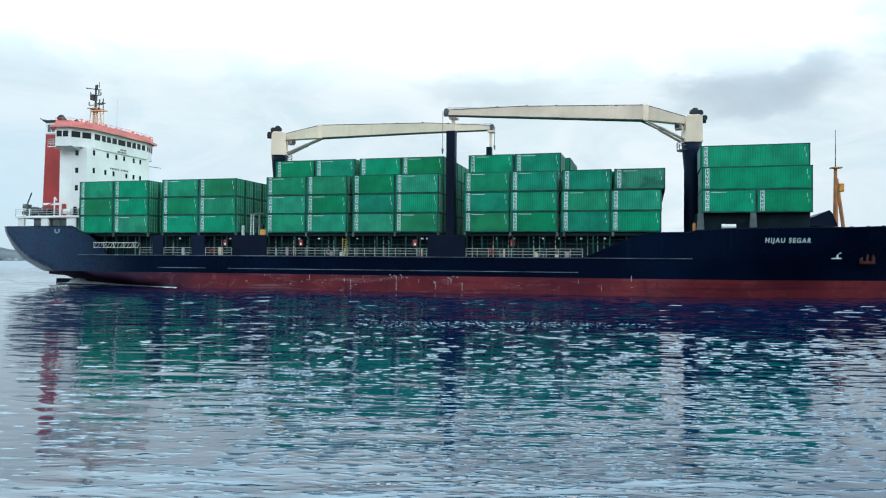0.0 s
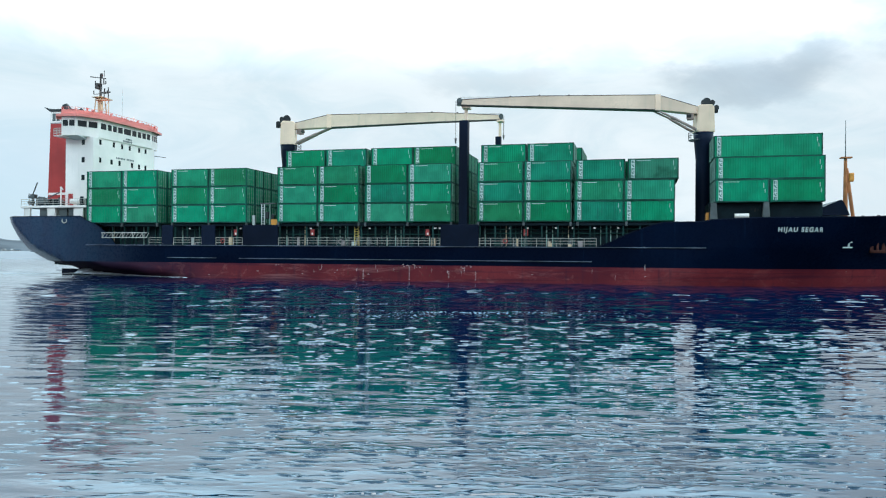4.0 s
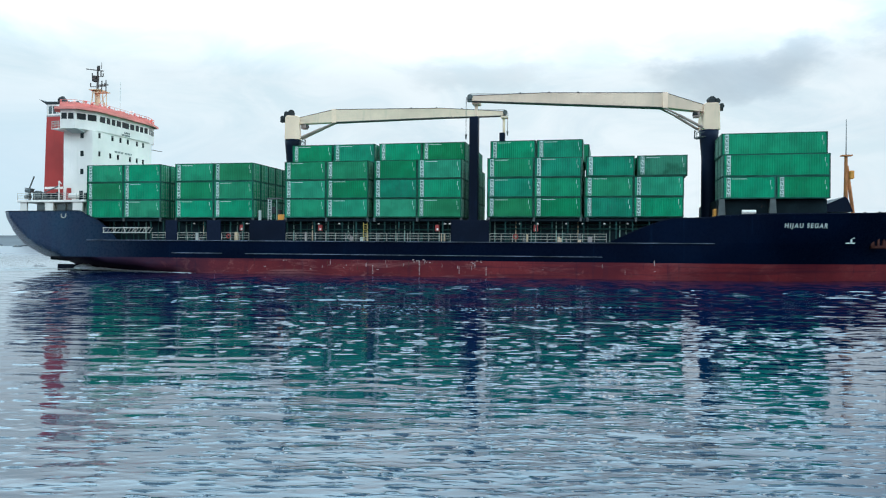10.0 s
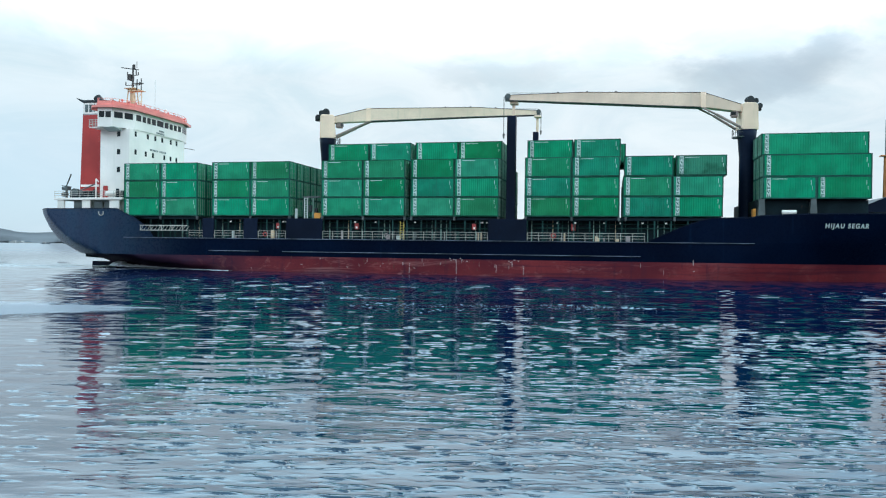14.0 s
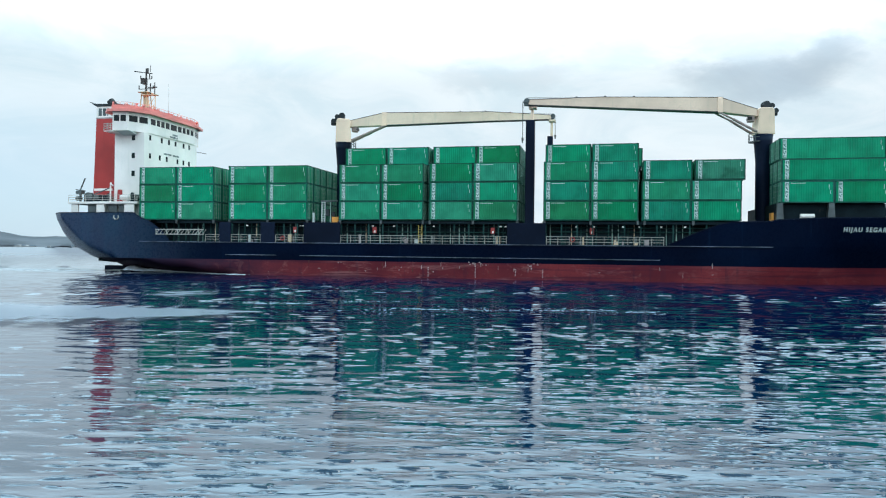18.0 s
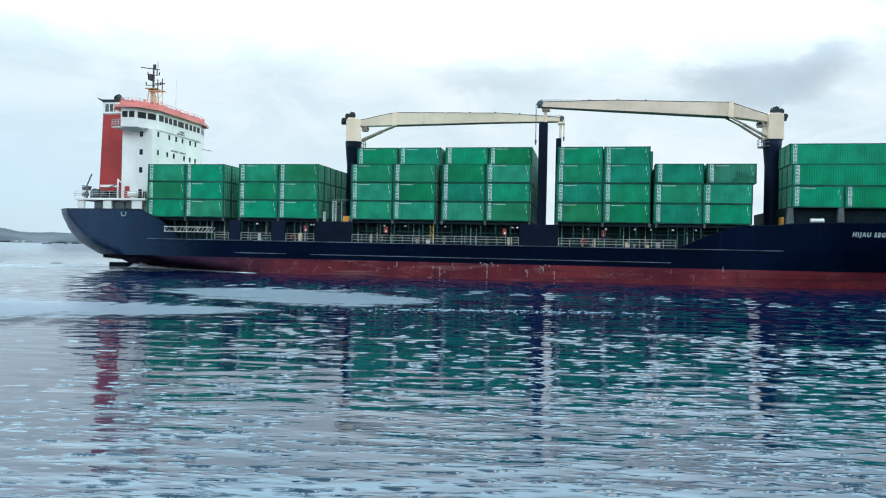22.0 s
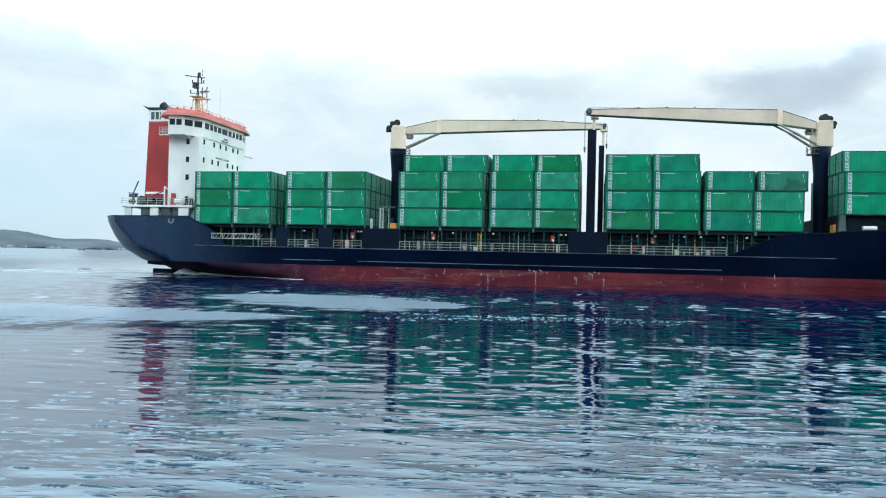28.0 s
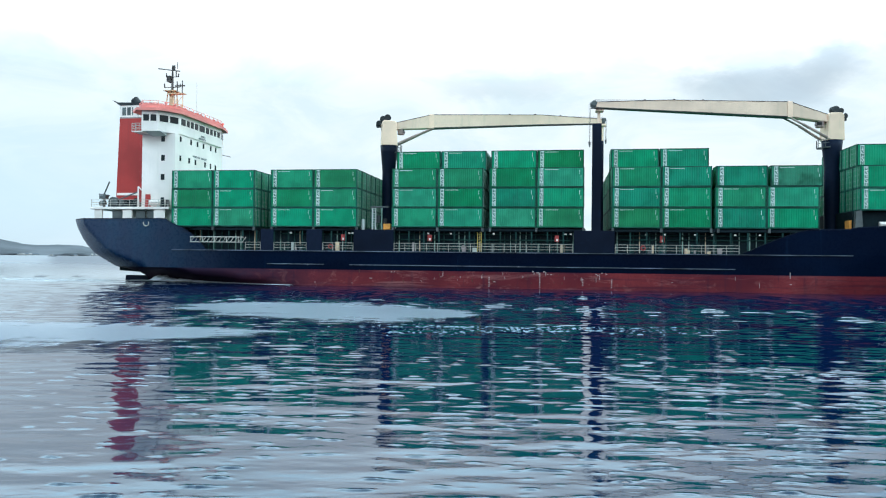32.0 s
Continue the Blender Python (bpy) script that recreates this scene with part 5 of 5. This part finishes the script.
def bulb_and_rudder():
    bm = bmesh.new()
    bmesh.ops.create_uvsphere(bm, u_segments=20, v_segments=12, radius=1.0)
    for v in bm.verts:
        v.co = (113.2 + v.co.x * 5.0, CY + v.co.y * 1.5, -0.6 + v.co.z * 2.1)
    part("bulbous_bow", bm, M["red"], ship, "red bulbous bow breaking the surface", True)
    bm = bmesh.new()
    prism(bm, [(-12.9, -3), (-9.2, -3), (-9.0, 0.75), (-12.6, 0.75)], 1, CY - 0.35, CY + 0.35)
    r = part("rudder", bm, M["navy"], ship, "dark rudder under the counter")
    bm = bmesh.new()
    prism(bm, [(-12.6, 1.5), (-3.0, 0.9), (-3.0, 2.3), (-12.6, 2.3)], 1, CY - 2.0, CY + 2.0)
    part("rudder_horn", bm, M["near_black"], r)


bulb_and_rudder()


# place along the side, lower and upper end, spacing
DRAUGHT = [(44.6, 0.25, 1.35, 0.22), (51.1, 0.2, 2.1, 0.2), (60.1, 0.3, 1.3, 0.24), (58.6, 1.3, 2.0, 0.2), (56.5, 0.5, 1.4, 0.2), (112.3, -0.2, 2.0, 0.3)]


def passage_details():
    rnd = random.Random(4)
    for x in (24.4, 36.3, 53.0, 66.2):
        part("fire_box", made(bevel_box, x, 0.62, 6.1, x + 0.55, 1.0, 6.95, 0.04), M["buoy"], ship, "red fire hose box")
        part("box_label", made(box, x + 0.2, 0.60, 6.2, x + 0.45, 0.625, 6.5), M["white"], ship)
    for x, z in ((41.3, 5.25), (23.3, 5.3), (64.0, 5.4)):
        bm = bmesh.new()
        ring = [[bm.verts.new((x + (0.27 + 0.07 * math.cos(v)) * math.cos(u), -0.52 + 0.07 * math.sin(v), z + (0.27 + 0.07 * math.cos(v)) * math.sin(u))) for v in (1.26 * j for j in range(5))] for u in (math.pi * i / 7 for i in range(14))]
        for i in range(14):
            for j in range(5):
                bm.faces.new((ring[i][j], ring[(i + 1) % 14][j], ring[(i + 1) % 14][(j + 1) % 5], ring[i][(j + 1) % 5]))
        part("lifebuoy", bm, M["buoy"] if x != 41.3 else M["scuff"], ship, "lifebuoy hung on the passage rail")
    for i in range(34):
        x = rnd.choice((rnd.uniform(15.4, 26), rnd.uniform(32.2, 55), rnd.uniform(60.8, 75)))
        w, h, d = rnd.uniform(0.15, 0.7), rnd.uniform(0.3, 1.3), rnd.uniform(0.2, 0.5)
        y = rnd.uniform(0.5, 1.15)
        part("deck_fitting", made(bevel_box, x, y, 4.66, x + w, y + d, 4.66 + h, 0.03), M[rnd.choice(("wall_grey", "deckgrn", "near_black", "steel", "buff", "deckgrn", "scuff"))], ship)
    for x0, x1, z in ((15.4, 26.4, 7.0), (32, 55, 7.05), (61, 85, 7.0), (32, 55, 6.3), (61, 80, 6.45)):
        part("pipe", made(tube, (x0, 1.45, z), (x1, 1.45, z), 0.09, 6), M["deckgrn"], ship)
    for i in range(16):
        x = rnd.choice((rnd.uniform(15.4, 26), rnd.uniform(32.2, 55), rnd.uniform(60.8, 80)))
        part("deck_light", made(tube, (x, 0.5, 7.1), (x + 0.25, 0.5, 7.1), 0.1, 6), M["white"], ship)
    # container corner feet under the outer stacks
    for x0 in (0.0, 14.55, 31.53, 44.5, 60.12, 72.98):
        for dx in (0.0, 6.0, 12.0):
            part("container_foot", made(bevel_box, x0 + dx, -0.02, 7.35, x0 + dx + 0.3, 0.3, 7.9, 0.04), M["steel"], ship)
    # draught marks and scrapes on the boot topping
    for i in range(46):
        x = rnd.choice((rnd.uniform(18, 62), rnd.uniform(36, 60), rnd.uniform(2, 110)))
        z = rnd.uniform(0.35, 1.9)
        w, h = (rnd.uniform(0.05, 0.14), rnd.uniform(0.3, 0.9)) if rnd.random() < 0.6 else (rnd.uniform(0.15, 0.45), rnd.uniform(0.06, 0.16))
        y = CY - half_breadth(x, z)
        bm = bmesh.new()
        o = [(x + w * 0.5 + w * rnd.uniform(0.35, 0.6) * math.cos(a), z + h * 0.5 + h * rnd.uniform(0.3, 0.6) * math.sin(a)) for a in [j * math.pi / 3.5 for j in range(7)]]
        prism(bm, o, 1, y - 0.012, y + 0.05)
        part("scrape_mark", bm, M["scuff"] if rnd.random() < 0.6 else M["rust_mark"], ship)
    # ladder frame, switch boxes and vents in the gap before the after crane
    bm = bmesh.new()
    for x in (28.7, 29.15):
        tube(bm, (x, 0.8, 7.5), (x, 0.8, 10.6), 0.07, 5)
    for i in range(9):
        tube(bm, (28.7, 0.8, 7.8 + i * 0.33), (29.15, 0.8, 7.8 + i * 0.33), 0.035, 5)
    part("ladder", bm, M["wall_grey"], ship, "pale grey vertical ladder")
    part("frame_beam", made(bevel_box, 28.5, 0.7, 10.55, 30.9, 1.2, 10.75, 0.03), M["steel"], ship)
    part("switch_box", made(bevel_box, 29.3, 0.7, 8.5, 29.8, 1.1, 9.5, 0.05), M["soot"], ship, "dark electrical box")
    part("switch_box", made(bevel_box, 30.2, 0.75, 8.45, 30.65, 1.1, 9.1, 0.05), M["soot"], ship, "dark electrical box")
    part("frame_post", made(bevel_box, 29.9, 0.8, 7.5, 30.05, 1.0, 10.6, 0.02), M["bar"], ship)
    part("vent", made(tube, (27.4, 0.9, 7.5), (27.4, 0.9, 9.0), 0.22, 8), M["wall_grey"], ship)
    # dotted draught marks and rubbed spots
    for x, z0, z1, step in DRAUGHT:
        z = z0
        while z < z1:
            y = CY - half_breadth(x, z)
            part("draught_mark", made(bevel_box, x, y - 0.015, z, x + 0.14, y + 0.05, z + step * 0.55, 0.01), M["scuff"], ship)
            z += step
    for i in range(20):
        x = rnd.choice((50.4, 51.1, 51.6, 58.8, 31.6)) + rnd.gauss(0, 0.4)
        z = 2.0 + rnd.gauss(0, 0.16)
        y = CY - half_breadth(x, z)
        part("rubbed_spot", made(bevel_box, x, y - 0.014, z, x + rnd.uniform(0.08, 0.25), y + 0.05, z + rnd.uniform(0.05, 0.14), 0.012), M["scuff"], ship)
    # folded gangway stowed on the stern quarter
    bm = bmesh.new()
    for z in (5.75, 6.45):
        tube(bm, (3.2, -0.62, z), (11.0, -0.62, z), 0.07, 5)
    for i in range(14):
        x = 3.3 + i * 0.58
        tube(bm, (x, -0.62, 5.75), (x + 0.5, -0.62, 6.45), 0.045, 5)
        if i % 3 == 0:
            tube(bm, (x, -0.62, 5.75), (x, -0.62, 6.45), 0.06, 5)
    part("stowed_gangway", bm, M["rail"], ship, "stowed pale lattice gangway")
    bm = bmesh.new()
    for x in (43.0, 43.5):
        tube(bm, (x, 0.4, 4.7), (x, 0.4, 7.3), 0.04, 5)
    for i in range(7):
        tube(bm, (43.0, 0.4, 5.0 + i * 0.33), (43.5, 0.4, 5.0 + i * 0.33), 0.03, 5)
    part("ladder", bm, M["yellow"], ship, "pale yellow ladder")


passage_details()


# ---- foam, slicks and far boats ----
def water_flecks(bm, rnd, n, place, long, wide, lift=0.05):
    """Small raised flecks for foam and painted glints, each an uneven flattened lens."""
    for i in range(n):
        x, y = place(rnd)
        w, d = long * rnd.uniform(0.3, 1.0), wide * rnd.uniform(0.4, 1.0)
        turn = rnd.gauss(0, 0.15)
        mid = bm.verts.new((x, y, lift))
        ring = []
        for j in range(7):
            a = 2 * math.pi * j / 7
            u, v = w * math.cos(a) * rnd.uniform(0.6, 1.1), d * math.sin(a) * rnd.uniform(0.6, 1.1)
            ring.append(bm.verts.new((x + u * math.cos(turn) - v * math.sin(turn), y + u * math.sin(turn) + v * math.cos(turn), -0.03)))
        for j in range(7):
            bm.faces.new((mid, ring[j], ring[(j + 1) % 7]))


def ring_sheet(outline_fn, n, z, cols=12):
    """A flat uneven sheet: outline_fn gives near and far edge for a place along it."""
    bm = bmesh.new()
    dense = bm.verts.layers.float.new("dense")
    prev = None
    for i in range(n + 1):
        x, y0, y1 = outline_fn(i / n)
        end = min(1.0, 8 * i / n, 8 * (n - i) / n)
        col = []
        for k in range(cols + 1):
            thick = (end * (1 - (2 * k / cols - 1) ** 2)) ** 1.4
            v = bm.verts.new((x, y0 + (y1 - y0) * k / cols, z + 0.03))
            v[dense] = thick
            col.append(v)
        if prev:
            for k in range(cols):
                bm.faces.new((prev[k], col[k], col[k + 1], prev[k + 1]))
        prev = col
    return bm


# sky glints on ripples are painted in this pale fleck colour
M["foam"] = surface("pale_fleck", (0.21, 0.29, 0.33), 0.8, scale=3, shift=0.15)
M["wash"] = surface("white_wash", (0.48, 0.50, 0.52), 0.8, scale=3, shift=0.15)
FLOATING = []


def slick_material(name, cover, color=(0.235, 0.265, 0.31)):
    """Streaked foam and painted sky shine, thinning out to clear water at the edge."""
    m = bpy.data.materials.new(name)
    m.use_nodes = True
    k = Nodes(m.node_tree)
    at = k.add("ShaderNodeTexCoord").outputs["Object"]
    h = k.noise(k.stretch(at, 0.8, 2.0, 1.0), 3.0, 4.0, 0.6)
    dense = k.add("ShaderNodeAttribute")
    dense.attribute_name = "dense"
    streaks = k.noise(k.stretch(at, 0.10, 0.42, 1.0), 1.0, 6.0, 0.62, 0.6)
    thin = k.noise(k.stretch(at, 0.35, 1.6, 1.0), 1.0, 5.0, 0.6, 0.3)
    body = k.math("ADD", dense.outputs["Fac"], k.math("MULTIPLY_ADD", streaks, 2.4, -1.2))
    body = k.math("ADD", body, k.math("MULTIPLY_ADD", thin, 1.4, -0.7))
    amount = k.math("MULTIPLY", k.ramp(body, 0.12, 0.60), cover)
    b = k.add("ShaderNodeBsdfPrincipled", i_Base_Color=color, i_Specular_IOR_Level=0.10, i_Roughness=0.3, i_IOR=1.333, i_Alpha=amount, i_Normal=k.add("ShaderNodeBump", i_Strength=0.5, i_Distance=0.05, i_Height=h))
    k.t.links.new(b.outputs[0], k.add("ShaderNodeOutputMaterial").inputs[0])
    return m


def wake():
    rnd = random.Random(8)
    bm = bmesh.new()
    # churned water heaped up behind the rudder, running out along the quarter
    dense = bm.verts.layers.float.new("dense")
    prev = None
    for i in range(181):
        x = -11.5 + 31.5 * (i / 180) ** 1.2
        heap = 0.80 * math.exp(-((x + 4.2) / 1.5) ** 2) + 0.30 * math.exp(-((x + 1.0) / 3.0) ** 2) + 0.10 * max(0.0, 1 - abs(x - 4) / 15)
        heap *= 1 + 0.45 * noise.noise((x * 1.7, 3, 0)) + 0.3 * noise.noise((x * 5.0, 8, 0))
        wide = 0.5 + 2.2 * math.exp(-((x + 4.5) / 3.5) ** 2) + 0.6 * max(0.0, 1 - abs(x) / 14)
        inner = CY - half_breadth(max(x, -8.5), 0.05) + 0.15 - 2.3 * math.exp(-((x + 4.0) / 5.0) ** 2)
        row = []
        for j in range(9):
            f = j / 8
            rise = heap * math.sin(math.pi * min(1.0, 0.35 + 0.65 * f)) * (1 + 0.35 * noise.noise((x * 2.3, f * 4, 5)))
            v = bm.verts.new((x, inner - wide * f, 0.05 + max(-0.02, rise)))
            v[dense] = max(0.0, min(1.0, 1.7 * math.sin(math.pi * (0.2 + 0.8 * f)))) * min(1.0, i / 12, (180 - i) / 40)
            row.append(v)
        if prev:
            for j in range(8):
                bm.faces.new((prev[j], row[j], row[j + 1], prev[j + 1]))
        prev = row
    ob = tagged(new("stern_foam", mesh_of("stern_foam", bm, slick_material("white_wash_water", 1.0, (0.72, 0.77, 0.82)), True)), "white churned foam beside the rudder and stern", "foam", kind="stuff")
    FLOATING.append((ob, pose(0, 0, 0)))
    bm = bmesh.new()

    def quarter(r):
        x = -9 + 27 * r.uniform(0, 1) ** 1.4
        return x, CY - half_breadth(x, 0.05) - 0.4 - abs(r.gauss(0, 0.25)) - max(0, 4 - x) * 0.09
    water_flecks(bm, rnd, 130, quarter, 0.7, 0.22, 0.08)
    ob = tagged(new("hull_foam", mesh_of("hull_foam", bm, M["wash"])), "thin white foam line along the ship's quarter", "foam", kind="stuff")
    FLOATING.append((ob, pose(0, 0, 0)))
    bm = bmesh.new()
    for y0 in (1.0, 7.5):
        water_flecks(bm, rnd, 200, lambda r: (-9 - r.uniform(0, 1) ** 1.3 * 75, y0 + r.gauss(0, 0.45)), 1.8, 0.14, 0.05)
    ob = tagged(new("trailing_foam", mesh_of("trailing_foam", bm, M["wash"])), "thin pale foam streaks trailing astern", "foam", kind="stuff")
    FLOATING.append((ob, pose(0, 0, 0)))


wake()


def tide_line():
    """A band of painted ripple glints where two currents meet, off the ship's side."""
    rnd = random.Random(9)
    bm = bmesh.new()

    def band(r):
        x = r.uniform(-4, 15.5)
        return x, interp(x, [-4, 0, 5, 10, 15.5], [50.6, 48.2, 48.2, 48.6, 47.4]) + r.gauss(0, 0.2 + 1.1 * r.random() ** 2)
    water_flecks(bm, rnd, 240, band, 0.34, 0.09, 0.016)
    water_flecks(bm, rnd, 150, lambda r: (r.gauss(-0.5, 3.5), r.gauss(46, 1.4)), 0.28, 0.10, 0.018)
    water_flecks(bm, rnd, 90, lambda r: (r.gauss(8, 3.0), r.gauss(46.8, 1.0)), 0.28, 0.10, 0.018)
    water_flecks(bm, rnd, 60, lambda r: (r.uniform(-6.5, -2), 55 + r.gauss(0, 0.4)), 0.4, 0.12, 0.02)
    water_flecks(bm, rnd, 60, lambda r: (r.uniform(-16, -8), 53 + r.gauss(0, 0.5)), 0.4, 0.12, 0.02)
    tagged(new("tide_foam", mesh_of("tide_foam", bm, M["foam"])), "broken line of small pale flecks painted as ripple glints", "foam", kind="stuff")
    bm = bmesh.new()
    water_flecks(bm, rnd, 16, lambda r: (r.uniform(-20, 40), 60 + abs(r.gauss(0, 6))), 1.2, 0.12, 0.02)
    tagged(new("scattered_foam", mesh_of("scattered_foam", bm, M["foam"])), "scattered pale flecks", "foam", kind="stuff")


tide_line()


def slick(name, x0, x1, mid, half, seed, cover, label):
    def edge(f):
        x = x0 + (x1 - x0) * f
        w = half(f) * (1.0 + 0.25 * noise.noise((x * 0.11, seed, 0)) + 0.25 * noise.noise((x * 0.6, seed, 5)) + 0.2 * noise.noise((x * 2.1, seed, 3)))
        c = mid(f) + 0.8 * noise.noise((x * 0.16, seed, 9)) + 0.8 * noise.noise((x * 0.8, seed, 2))
        e = 0.7 * min(1, half(f) / 4)
        return x, c - w + e * (1.6 * noise.noise((x * 1.3, seed, 11)) + 1.2 * noise.noise((x * 4.0, seed, 12))), c + w + e * (2.2 * noise.noise((x * 1.1, seed, 13)) + 1.6 * noise.noise((x * 3.7, seed, 14)))
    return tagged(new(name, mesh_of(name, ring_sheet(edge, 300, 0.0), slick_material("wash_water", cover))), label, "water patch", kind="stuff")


# ruffled patches: their sky reflection is put into a pale colour
near_slick = slick("ruffled_patch", -60, -6.6, lambda f: 44.5 - 2.8 * f, lambda f: 7.6 * (1 - f ** 7) + 0.2, 1.0, 0.62, "pale ruffled tongue of wash water, sky shine in its colour")
far_slick = slick("ruffled_patch", -21, 3.0, lambda f: 62 - 7.0 * f, lambda f: 10.5 * math.sin(math.pi * min(1, f * 1.02 + 0.02)) ** 0.7 + 0.1, 2.0, 0.6, "pale upwelling patch of wash water, sky shine in its colour")


def far_boats():
    rnd = random.Random(12)
    hull_m = surface("boat_white", (0.30, 0.28, 0.27), 0.5, shift=0.1)
    dark = surface("boat_dark", (0.06, 0.08, 0.10), 0.6, shift=0.2)
    for az, d, size, dk in ((-26.6, 1500, 14, True), (-25.4, 1900, 8, True), (-28.4, 2200, 22, False), (-31.0, 2300, 16, False), (-33.5, 2100, 12, True)):
        x, y = math.sin(radians(az)) * d, math.cos(radians(az)) * d
        b = thing("fishing_boat", "small low boat far off on the strait", "boat", "boats far off")
        bm = bmesh.new()
        s = size
        prism(bm, [(-s / 2, 0.5), (s / 2, 0.5), (s * 0.58, 2.2), (s * 0.3, 1.6), (-s / 2, 1.6)], 1, -s * 0.12, s * 0.12)
        part("hull", bm, dark if dk else hull_m, b)
        part("cabin", made(bevel_box, -s * 0.3, -s * 0.09, 1.5, s * 0.1, s * 0.09, 1.6 + s * 0.2, 0.1), hull_m, b)
        b.matrix_world = pose(x, y, -0.6, 0, 0, rnd.uniform(-25, 25))
    for i in range(26):
        az = rnd.choice((-28.2, -28.6, -30.5, -31.5, -33, -24.5, -36)) + rnd.uniform(-0.7, 0.7)
        d = 2570 + rnd.uniform(0, 20)
        w, h = rnd.uniform(5, 13), rnd.uniform(2.5, 5)
        b = thing("shore_house", "pale low house on the far shore", "house", "houses on the far shore")
        part("wall", made(box, -w / 2, -5, 0, w / 2, 5, h), hull_m, b)
        part("roof", made(lambda bm: prism(bm, [(-5.6, h), (5.6, h), (0, h + 3)], 0, -w / 2 - 0.4, w / 2 + 0.4)), dark if rnd.random() < 0.5 else hull_m, b)
        b.matrix_world = pose(math.sin(radians(az)) * d, math.cos(radians(az)) * d, -0.5, 0, 0, -az + rnd.uniform(-20, 20))


far_boats()


# ---- movement along the course ----
def motions():
    base = [ship_pose(r) for r in COURSE]
    walk(ship, base)
    for ob, local in CARGO + FLOATING:
        walk(ob, [(t, m @ local) for t, m in base])
    walk(water, [(0.0, pose(0.6, 4.5, 0)), (32.0, pose(-0.6, -4.5, 0))])
    # the wash wells up beside the wake while the ship turns
    walk(near_slick, [(0.0, pose(-34, 0, -0.30)), (9.0, pose(-22, 0, -0.12)), (16.0, pose(-3, 0, 0.10)), (24.0, pose(0, 0, 0.13)), (32.0, pose(0.5, -0.5, 0.13))])
    walk(far_slick, [(0.0, pose(-4, 3, -0.5, 0, 1.0)), (16.0, pose(-3, 2, -0.40, 0, 1.0)), (20.0, pose(-1, 0, -0.15, 0, 0.7)), (24.0, pose(-0.5, -0.5, 0.08, 0, 0.2)), (28.0, pose(0, 0, 0.12)), (32.0, pose(1, 0, 0.12))])


motions()
